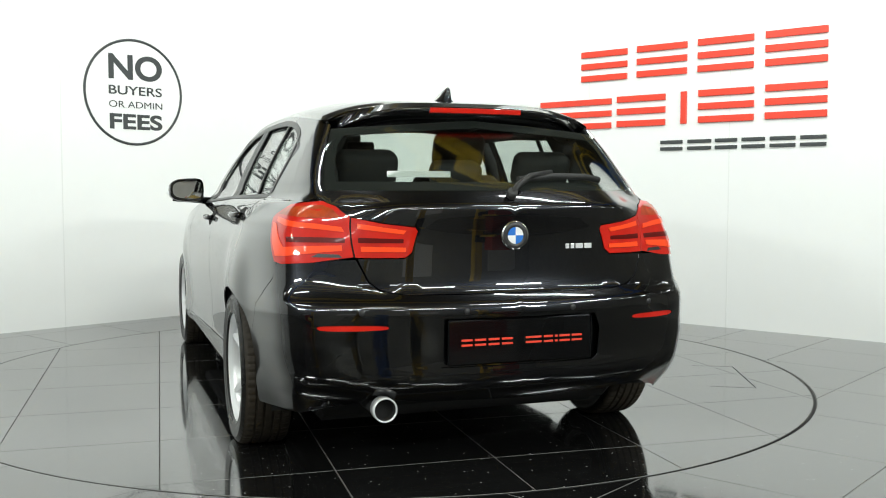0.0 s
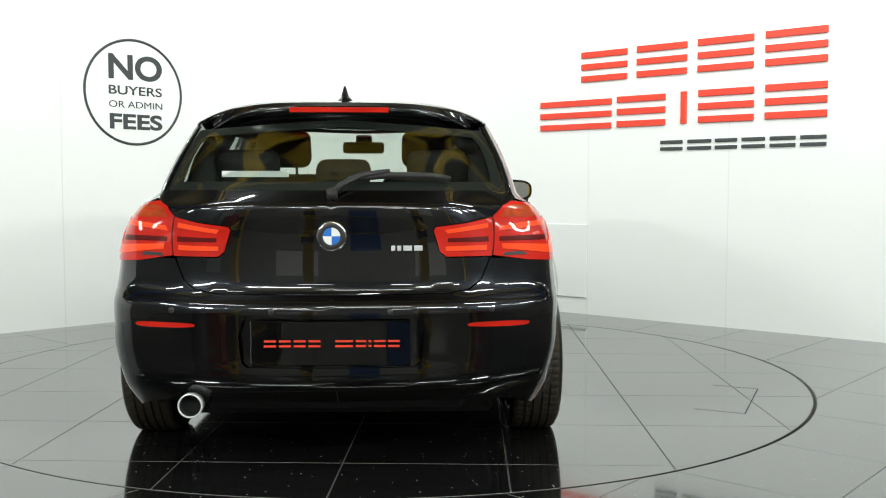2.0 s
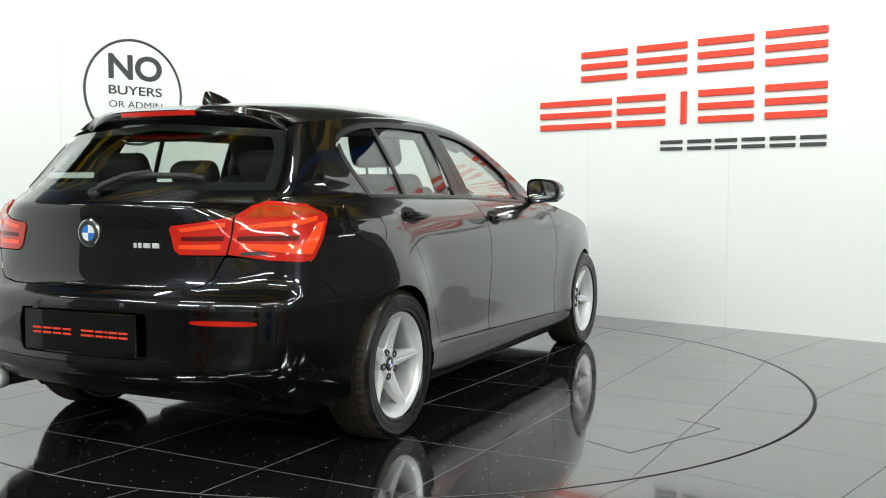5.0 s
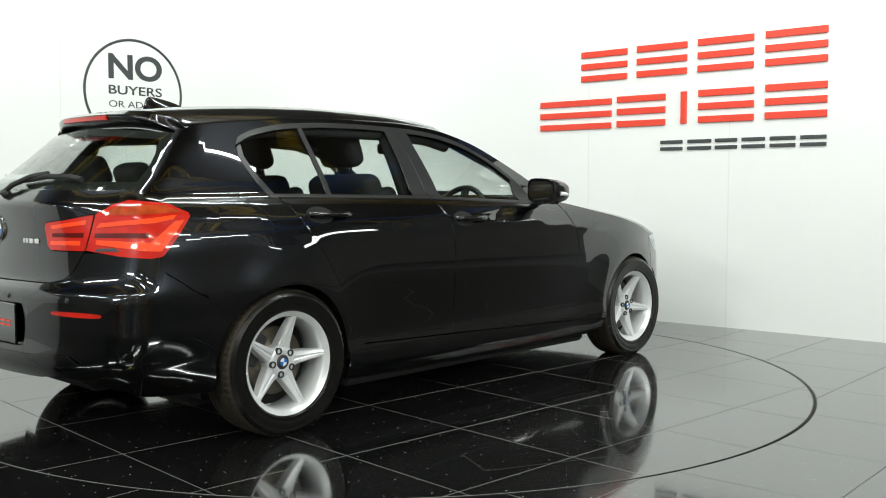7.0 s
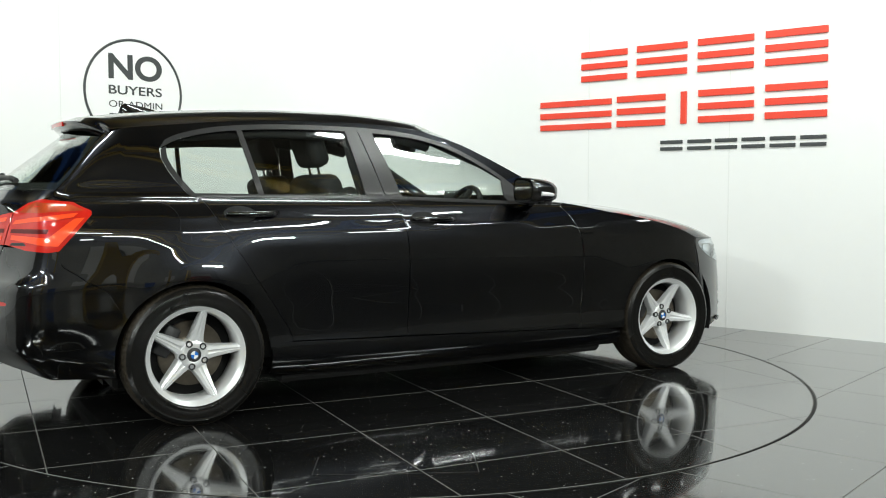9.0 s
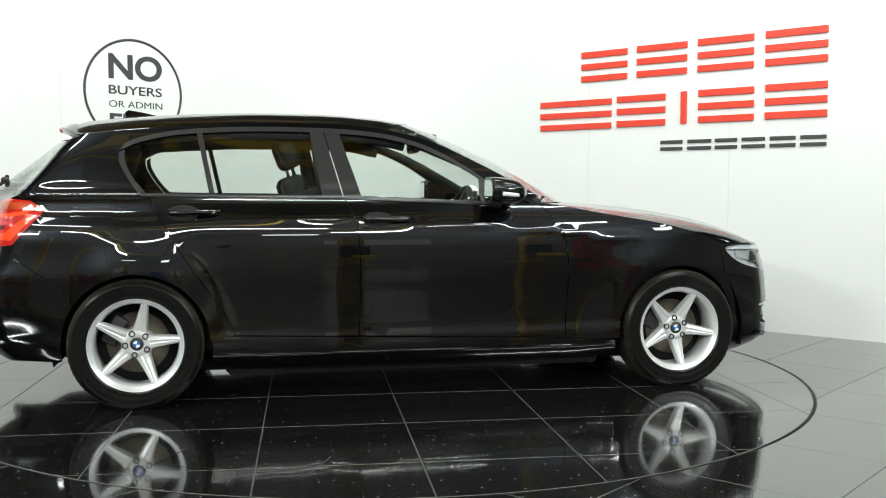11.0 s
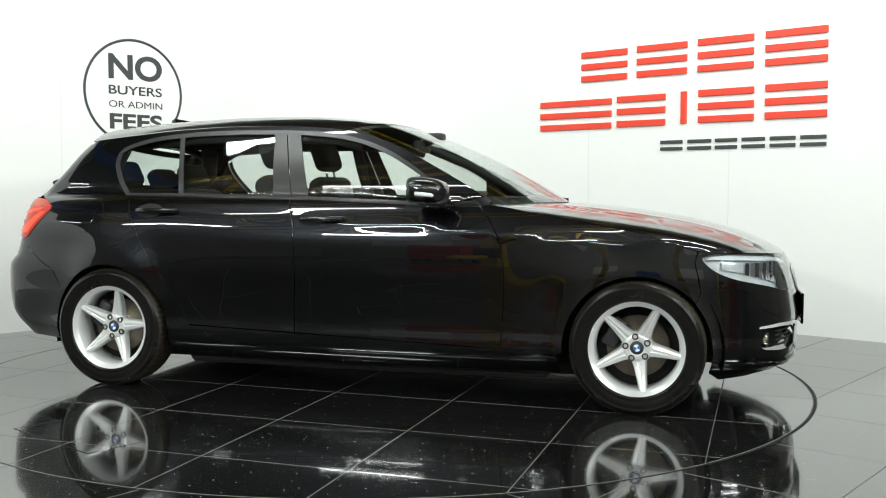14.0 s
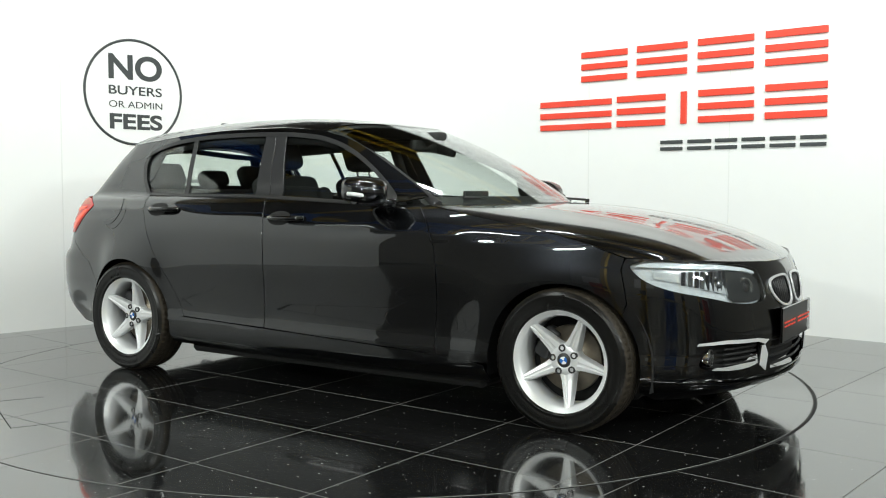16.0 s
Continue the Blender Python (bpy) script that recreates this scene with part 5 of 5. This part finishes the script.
    for j in range(4):
        z = 0.275 + j * 0.035
        pts = []
        for y in np.linspace(-0.30, 0.30, 13):
            c = shell(np.array([sf(abs(y), z)]), np.array([z]))[0]
            pts.append((c[0] - 0.02, y, z))
        part("grille_bar", tube_bm(pts, 0.006, 6), M_PLASTIC, fbump)
    chin = [panel([mixed([("f", 0.0, 0.222), ("f", 0.35, 0.228), ("f", 0.62, 0.240), ("x", 3.20, 0.262), ("x", 3.16, 0.245), ("f", 0.62, 0.222), ("f", 0.35, 0.210), ("f", 0.0, 0.205)])], shell, 0.025, 0.012, 0.012, None, mir) for mir in (False, True)]
    skin("chin_lip", merged(*chin), M_PAINT, fbump)
    fp = part("show_plate", box_bm(0, 0.012, -0.26, 0.26, -0.075, 0.075, 0.004, 1), M_PAINT, fbump, "dark front show plate with plain red bars")
    fp.location = (3.438, 0, 0.440)
    for y0, y1 in bars:
        for k in range(2):
            part("bar", box_bm(0.012, 0.0145, y0, y1, -0.012 + 0.017 * k, -0.005 + 0.017 * k), M_RED, fp)

    # handles, filler cap, mirrors
    for mir in (False, True):
        sg = 1 if mir else -1
        for dset, hx, hz in ((door_r, 0.265, 0.908), (door_f, 1.175, 0.874)):
            pts = []
            for i in range(9):
                x = hx - 0.115 + 0.23 * i / 8
                y = float(-shell(sx(x, hz), np.array(hz))[1])
                pts.append((x, sg * (y + 0.026 * math.sin(math.pi * i / 8) ** 0.5 + 0.004), hz))
            bm = tube_bm(pts, 0.0125, 10)
            part("door_handle", bm, M_PAINT, dset[1 if mir else 0], "gloss black door handle")
            # flat black oval on the door skin: the handle recess's shade put into colour
            cup = panel([[(hx - 0.05 + 0.075 * math.cos(a), hz - 0.002 + 0.036 * math.sin(a)) for a in np.linspace(0, 2 * math.pi, 24, endpoint=False)]], shell, 0.02, 0.003, 0.0012, side_xz, mir)
            skin("handle_cup_shade", cup, M_UNDER, dset[1 if mir else 0])
    cap_pts = [(-0.135 + 0.085 * math.cos(a), 0.875 + 0.085 * math.sin(a)) for a in np.linspace(0, 2 * math.pi, 32, endpoint=False)]
    cap_in = [(-0.135 + 0.0838 * math.cos(a), 0.875 + 0.0838 * math.sin(a)) for a in np.linspace(0, 2 * math.pi, 32, endpoint=False)]
    skin("filler_joint", panel([cap_pts, cap_in], shell, 0.02, 0.002, 0.0008, side_xz, False), M_UNDER, quarter[0])

    for sg in (-1, 1):
        bm = bmesh.new()
        rows = []
        for k in range(9):
            a = k / 8
            x = 1.655 + 0.180 * a
            sc = [0.94, 0.99, 1.0, 0.995, 0.97, 0.93, 0.85, 0.69, 0.34][k]
            cy, cz = 0.905 + 0.010 * a, 1.014 - 0.012 * a
            ring = []
            for j in range(20):
                t = 2 * math.pi * j / 20
                c, s = math.cos(t), math.sin(t)
                yy = math.copysign(abs(c) ** 0.55, c) * 0.095 * sc
                zz = math.copysign(abs(s) ** 0.6, s) * 0.065 * sc * (1.0 - 0.18 * c)
                ring.append(bm.verts.new((x, sg * (cy + yy), cz + zz)))
            rows.append(ring)
        for p, r in zip(rows, rows[1:]):
            for j in range(20):
                bm.faces.new((p[j], p[(j + 1) % 20], r[(j + 1) % 20], r[j])).smooth = True
        bm.faces.new(rows[-1]).smooth = True
        bm.faces.new(rows[0])
        bmesh.ops.recalc_face_normals(bm, faces=bm.faces)
        mirror = sub(part("door_mirror", bm, M_PAINT, root, "gloss black door mirror with indicator strip"))
        gl = bmesh.new()
        gv = []
        for j in range(20):
            t = 2 * math.pi * j / 20
            c, s = math.cos(t), math.sin(t)
            gv.append(gl.verts.new((1.6535, sg * (0.905 + math.copysign(abs(c) ** 0.55, c) * 0.079), 1.014 + math.copysign(abs(s) ** 0.6, s) * 0.049 * (1 - 0.18 * c))))
        gl.faces.new(gv)
        part("mirror_glass", gl, M_MIRROR, mirror, "mirror glass")
        part("mirror_foot", join_bm(tube_bm([(1.745, sg * 0.86, 0.968), (1.775, sg * 0.80, 0.952), (1.80, sg * 0.745, 0.950)], 0.022, 10), tube_bm([(1.72, sg * 0.98, 0.968), (1.72, sg * 0.87, 0.960), (1.745, sg * 0.82, 0.955)], 0.020, 10)), M_PAINT, mirror)
        part("indicator_strip", tube_bm([(1.70, sg * 1.001, 0.997), (1.74, sg * 1.000, 0.994), (1.77, sg * 0.992, 0.991), (1.80, sg * 0.972, 0.989), (1.822, sg * 0.935, 0.987)], 0.0105, 8), M_WHITE, mirror, "clear indicator strip")
    return root, sub


# ---------------------------------------------------------------- wheels
def wheel_meshes():
    R = 0.308
    w = 0.1025
    prof = [(0.216, -0.088), (0.222, -0.094), (0.2245, -0.0965), (0.227, -0.0955), (0.240, -0.0985), (0.262, -0.1025), (0.276, -0.1005), (0.278, -0.1018), (0.2805, -0.0998), (0.290, -0.0945), (0.297, -0.089), (0.303, -0.080)]
    tread = []
    for c in (-0.048, -0.017, 0.017, 0.048):
        tread += [(R - 0.0005, c - 0.006), (R - 0.008, c - 0.0045), (R - 0.008, c + 0.0045), (R - 0.0005, c + 0.006)]
    full = prof + [(R - 0.003, -0.074)] + tread + [(R - 0.003, 0.074)] + [(r, -h) for r, h in prof[::-1]]
    segs = 192
    bm = bmesh.new()
    rings = []
    for k in range(segs):
        a = 2 * math.pi * k / segs
        ring = []
        for r, h in full:
            rr = r
            if abs(h) > 0.072 and r > 0.295 and k % 3 == 0:
                rr = r - 0.0028
            if 0.03 < abs(h) < 0.072 and r > 0.3 and k % 3 == 0:
                rr = r - 0.003
            ring.append(bm.verts.new((rr * math.cos(a), rr * math.sin(a), h)))
        rings.append(ring)
    for k in range(segs):
        p, q = rings[k], rings[(k + 1) % segs]
        for i in range(len(full) - 1):
            face = bm.faces.new((p[i], q[i], q[i + 1], p[i + 1]))
            face.smooth = full[i][0] < 0.302 or full[i + 1][0] < 0.302
            face.material_index = 1 if min(full[i][0], full[i + 1][0]) > 0.2965 else 0
    bmesh.ops.recalc_face_normals(bm, faces=bm.faces)
    tyre = bpy.data.meshes.new("tyre")
    bm.to_mesh(tyre)
    bm.free()
    tyre.materials.append(M_RUBBER)
    tyre.materials.append(M_TREAD)
    # rim: barrel and lip; local +z is the outer side
    barrel = lathe([(0.205, -0.085), (0.190, -0.06), (0.186, 0.03), (0.192, 0.066), (0.197, 0.074), (0.206, 0.080), (0.216, 0.088), (0.2195, 0.090), (0.2215, 0.087), (0.219, 0.080), (0.212, 0.07)], 72)
    hub = lathe([(0.028, 0.040), (0.033, 0.043), (0.058, 0.041), (0.068, 0.034), (0.072, 0.020), (0.072, -0.02)], 40)
    spokes = []
    for k in range(5):
        sp = bmesh.new()
        rows = []
        for r, half, top, dep in ((0.050, 0.035, 0.038, 0.05), (0.085, 0.0275, 0.043, 0.045), (0.13, 0.022, 0.054, 0.040), (0.17, 0.0175, 0.0655, 0.032), (0.198, 0.0135, 0.075, 0.02), (0.213, 0.0115, 0.084, 0.012)):
            rows.append([sp.verts.new((r, -half - 0.004, top - dep)), sp.verts.new((r, -half, top - 0.010)), sp.verts.new((r, -half * 0.86, top - 0.003)), sp.verts.new((r, -half * 0.30, top)), sp.verts.new((r, -half * 0.10, top - 0.0025)),
                         sp.verts.new((r, half * 0.10, top - 0.0025)), sp.verts.new((r, half * 0.30, top)), sp.verts.new((r, half * 0.86, top - 0.003)), sp.verts.new((r, half, top - 0.010)), sp.verts.new((r, half + 0.004, top - dep))])
        for p, q in zip(rows, rows[1:]):
            for i in range(9):
                sp.faces.new((p[i], q[i], q[i + 1], p[i + 1]))
            sp.faces.new((p[9], q[9], q[0], p[0]))
        bmesh.ops.recalc_face_normals(sp, faces=sp.faces)
        bmesh.ops.rotate(sp, verts=sp.verts, cent=(0, 0, 0), matrix=Matrix.Rotation(2 * math.pi * k / 5, 3, "Z"))
        spokes.append(sp)
    rim = bpy.data.meshes.new("rim")
    b = join_bm(barrel, hub)
    b.to_mesh(rim)
    b.free()
    rim.materials.append(M_ALLOY)
    out = {"tyre": tyre, "rim": rim}
    spoke = bpy.data.meshes.new("spoke")
    spokes[0].to_mesh(spoke)
    spoke.materials.append(M_ALLOY)
    for sp in spokes:
        sp.free()
    out["spoke"] = spoke
    for name, prof, mat in (("brake_disc", [(0.06, -0.03), (0.07, -0.012), (0.078, -0.010), (0.079, -0.018), (0.142, -0.018), (0.143, -0.038), (0.07, -0.038)], M_DISC), ("wheel_bolt", [(0, 0.034), (0.006, 0.034), (0.009, 0.034), (0.0095, 0.047), (0.0145, 0.0475), (0.0150, 0.036)], M_TRIM),
                            ("backing", [(0, -0.055), (0.188, -0.055), (0.188, -0.07), (0, -0.07)], M_UNDER), ("cap", [(0, 0.0465), (0.026, 0.0455), (0.031, 0.042), (0.031, 0.034)], M_TRIM)):
        me = bpy.data.meshes.new(name)
        bb = lathe(prof, 40 if name != "wheel_bolt" else 14)
        bb.to_mesh(me)
        bb.free()
        me.materials.append(mat)
        out[name] = me
    cal = bpy.data.meshes.new("caliper")
    bb = box_bm(0.085, 0.155, -0.07, 0.07, -0.06, 0.004, 0.012, 2)
    bb.to_mesh(cal)
    bb.free()
    cal.materials.append(M_TRIM)
    out["caliper"] = cal
    return out


def wheels(root, sub):
    ms = wheel_meshes()
    quarter = []
    for k in range(4):
        pts = [(0, 0)] + [(0.0165 * math.cos(math.pi / 2 * (k + i / 8)), 0.0165 * math.sin(math.pi / 2 * (k + i / 8))) for i in range(9)]
        b = prism_bm(pts, 0.0015)
        me = bpy.data.meshes.new("quarter_disc")
        b.to_mesh(me)
        b.free()
        me.materials.append(M_BLUE if k % 2 else M_WHITE)
        quarter.append(me)
    for hx, hy, spin in ((0.0, -0.783, 78), (0.0, 0.783, 40), (2.69, -0.757, 63), (2.69, 0.757, 20)):
        sg = -1 if hy < 0 else 1
        m = Matrix.Translation((hx - AXIS_X, hy - AXIS_Y, 0.300)) @ Matrix.Rotation(math.pi / 2 if sg < 0 else -math.pi / 2, 4, "X") @ Matrix.Rotation(radians(spin), 4, "Z")
        w = part("wheel", ms["rim"], None, root, "silver five-spoke alloy wheel")
        w.matrix_local = m
        for k in range(5):
            o = part("spoke", ms["spoke"], None, w)
            o.rotation_euler = (0, 0, 2 * math.pi * k / 5)
        part("tyre", ms["tyre"], None, w, "black road tyre with grooved tread")
        part("brake_disc", ms["brake_disc"], None, w, "worn steel brake disc")
        part("brake_backing", ms["backing"], None, w)
        cal = part("brake_caliper", ms["caliper"], None, w)
        cal.rotation_euler = (0, 0, radians(150 - spin if sg < 0 else 40))
        part("centre_cap", ms["cap"], None, w, "round centre cap in blue and white")
        for k in range(4):
            o = part("cap_quarter", quarter[k], None, w)
            o.location = (0, 0, 0.0462)
        for k in range(5):
            o = part("wheel_bolt", ms["wheel_bolt"], None, w)
            a = 2 * math.pi * (k + 0.5) / 5
            o.location = (0.052 * math.cos(a), 0.052 * math.sin(a), 0)


# ---------------------------------------------------------------- cabin and underside
def soft_box(cx, cy, cz, sx_, sy, sz, bevel, m=None, segs=4):
    b = box_bm(cx - sx_ / 2, cx + sx_ / 2, cy - sy / 2, cy + sy / 2, cz - sz / 2, cz + sz / 2, bevel, segs)
    if m:
        bmesh.ops.transform(b, matrix=m, verts=b.verts)
    return b


def cabin(root, sub):
    tub = box_bm(-0.30, 2.95, -0.60, 0.60, 0.122, 0.20, 0.02, 1)
    sub(part("underbody", tub, M_UNDER, root))
    sub(part("floor_pan", box_bm(0.40, 2.28, -0.76, 0.76, 0.124, 0.18, 0.02, 1), M_UNDER, root))
    sub(part("engine_bay", box_bm(2.12, 3.15, -0.52, 0.52, 0.2, 0.68, 0.03, 1), M_UNDER, root))
    sub(part("boot_floor", box_bm(-0.66, 0.0, -0.48, 0.48, 0.22, 0.60, 0.03, 1), M_UNDER, root))
    for hx in (0.0, 2.69):
        for sg in (-1, 1):
            pts = [(0.385 * math.cos(a), 0.385 * math.sin(a)) for a in np.linspace(-0.25, math.pi + 0.25, 25)]
            v = [(hx + x, sg * y, 0.292 + z) for x, z in pts for y in (0.79, 0.50)]
            f = [(2 * i, 2 * i + 1, 2 * i + 3, 2 * i + 2) for i in range(24)]
            v0 = len(v)
            v += [(hx + x, sg * 0.50, 0.292 + z) for x, z in pts]
            f.append(tuple(range(v0, v0 + 25)))
            sub(part("wheel_liner", mesh_from("wheel_liner", v, f), M_UNDER, root))
    # inner door cards
    for sg in (-1, 1):
        card = box_bm(0.30, 1.95, sg * 0.70 - 0.02, sg * 0.70 + 0.02, 0.24, 0.945, 0.015, 2)
        sub(part("door_card", card, M_PLASTIC, root))
        side = box_bm(-0.55, 0.28, sg * 0.60 - 0.03, sg * 0.60 + 0.03, 0.55, 0.94, 0.02, 2)
        sub(part("boot_trim", side, M_PLASTIC, root))
    # seats
    def seat(cx, cy):
        s = sub(part("front_seat", soft_box(cx + 0.10, cy, 0.50, 0.52, 0.50, 0.18, 0.06), M_FABRIC, root, "black cloth front seat with headrest"))
        tilt = Matrix.Translation((cx - 0.13, cy, 0.56)) @ Matrix.Rotation(radians(-20), 4, "Y")
        back = join_bm(soft_box(0, 0, 0.27, 0.13, 0.47, 0.58, 0.055, tilt), soft_box(0.05, 0.21, 0.24, 0.14, 0.09, 0.46, 0.04, tilt), soft_box(0.05, -0.21, 0.24, 0.14, 0.09, 0.46, 0.04, tilt))
        part("backrest", back, M_FABRIC, s)
        part("headrest", soft_box(0.035, 0, 0.685, 0.10, 0.27, 0.185, 0.045, tilt), M_FABRIC, s)
        for dy in (-0.06, 0.06):
            part("headrest_post", tube_bm([tilt @ Vector((0.02, dy, 0.54)), tilt @ Vector((0.03, dy, 0.64))], 0.007, 8), M_CHROME, s)

    seat(1.05, -0.36)
    seat(1.05, 0.36)
    bench = sub(part("rear_bench", soft_box(0.30, 0, 0.52, 0.52, 1.22, 0.20, 0.06), M_FABRIC, root, "black cloth rear bench with three headrests"))
    tilt = Matrix.Translation((0.02, 0, 0.56)) @ Matrix.Rotation(radians(-24), 4, "Y")
    part("backrest", soft_box(0, 0, 0.24, 0.14, 1.20, 0.50, 0.06, tilt), M_FABRIC, bench)
    for y, w, h in ((-0.38, 0.25, 0.15), (0.0, 0.22, 0.11), (0.38, 0.25, 0.15)):
        part("headrest", soft_box(0.01, y, 0.51 + h / 2, 0.10, w, h, 0.04, tilt), M_FABRIC, bench)
    sub(part("parcel_shelf", box_bm(-0.57, -0.20, -0.46, 0.46, 0.955, 0.975, 0.006, 1), M_PLASTIC, root))
    # paper strip sticker inside the rear window
    sub(part("window_sticker", box_bm(-0.604, -0.600, 0.17, 0.41, 1.060, 1.082, 0, 1), M_WHITE, root, "white paper strip in the rear window"))
    # dashboard, wheel, mirror, headlining
    dash = join_bm(soft_box(1.93, 0, 0.80, 0.40, 1.36, 0.22, 0.07), soft_box(2.05, 0, 0.89, 0.36, 1.30, 0.08, 0.035), soft_box(1.78, -0.36, 0.90, 0.14, 0.30, 0.07, 0.03))
    sub(part("dashboard", dash, M_PLASTIC, root, "soft black dashboard"))
    sub(part("display", soft_box(1.78, 0.0, 0.965, 0.02, 0.24, 0.09, 0.006), M_TRIM, root, "freestanding dark display on the dashboard"))
    wm = Matrix.Translation((1.60, -0.36, 0.86)) @ Matrix.Rotation(radians(-66), 4, "Y")
    ring = [wm @ Vector((0.182 * math.cos(a), 0.182 * math.sin(a), 0)) for a in np.linspace(0, 2 * math.pi, 36, endpoint=False)]
    sw = sub(part("steering_wheel", tube_bm(ring, 0.016, 8, closed=True), M_PLASTIC, root, "black three-spoke steering wheel"))
    hubb = soft_box(0, 0, 0, 0.13, 0.13, 0.04, 0.018, wm)
    part("spokes", join_bm(hubb, soft_box(0, 0.11, 0, 0.04, 0.14, 0.02, 0.008, wm), soft_box(0, -0.11, 0, 0.04, 0.14, 0.02, 0.008, wm), soft_box(0.11, 0, 0, 0.14, 0.05, 0.02, 0.008, wm)), M_PLASTIC, sw)
    rv = sub(part("rear_view_mirror", soft_box(1.44, 0.0, 1.255, 0.045, 0.235, 0.065, 0.018), M_PLASTIC, root, "black rear-view mirror on the windscreen"))
    part("mirror_stem", join_bm(tube_bm([(1.45, 0, 1.26), (1.53, 0, 1.30)], 0.014, 8), soft_box(1.51, 0, 1.305, 0.12, 0.09, 0.05, 0.015)), M_PLASTIC, rv)
    v, f = [], []
    nx, ny = 24, 11
    for i in range(nx):
        x = -0.27 + i * (1.30 + 0.27) / (nx - 1)
        for j in range(ny):
            u = -0.96 + 1.92 * j / (ny - 1)
            ye = float(-shell(sx(x, RAIL_Z(x)), RAIL_Z(x))[1])
            z = float(RAIL_Z(x) + (ROOF_Z(x) - RAIL_Z(x)) * (1 - abs(u) ** 4.2)) - 0.022
            v.append((x, u * (ye - 0.02), z))
    for i in range(nx - 1):
        for j in range(ny - 1):
            a = i * ny + j
            f.append((a, a + 1, a + ny + 1, a + ny))
    sub(part("headlining", mesh_from("headlining", v, f), M_LINER, root, "dark grey headlining"))
    # inner pillar trims
    for sg in (-1, 1):
        b = tube_bm([(0.90, sg * 0.66, 0.95), (0.86, sg * 0.60, 1.15), (0.85, sg * 0.525, 1.31)], 0.032, 8)
        sub(part("pillar_trim", b, M_LINER, root))
        c = tube_bm([(1.98, sg * 0.68, 0.94), (1.60, sg * 0.60, 1.15), (1.25, sg * 0.525, 1.30)], 0.026, 8)
        sub(part("pillar_trim", c, M_LINER, root))
        d = tube_bm([(-0.34, sg * 0.57, 0.95), (-0.19, sg * 0.55, 1.12), (-0.15, sg * 0.49, 1.25)], 0.055, 10)
        sub(part("pillar_trim", d, M_LINER, root))
        rail = tube_bm([(-0.05, sg * 0.51, 1.265), (0.40, sg * 0.525, 1.290), (0.85, sg * 0.525, 1.292), (1.15, sg * 0.53, 1.278), (1.30, sg * 0.54, 1.245)], 0.034, 8)
        sub(part("roof_rail_trim", rail, M_LINER, root))


CAR, SUB = car()
wheels(CAR, SUB)
cabin(CAR, SUB)
floor_tiles()


def motions():
    rows = [(t, pose(0, 0, 0, 0, 0, turn(t))) for t in [i * 0.5 for i in range(33)]]
    walk(CAR, rows)
    walk(TURNTABLE, rows)


motions()
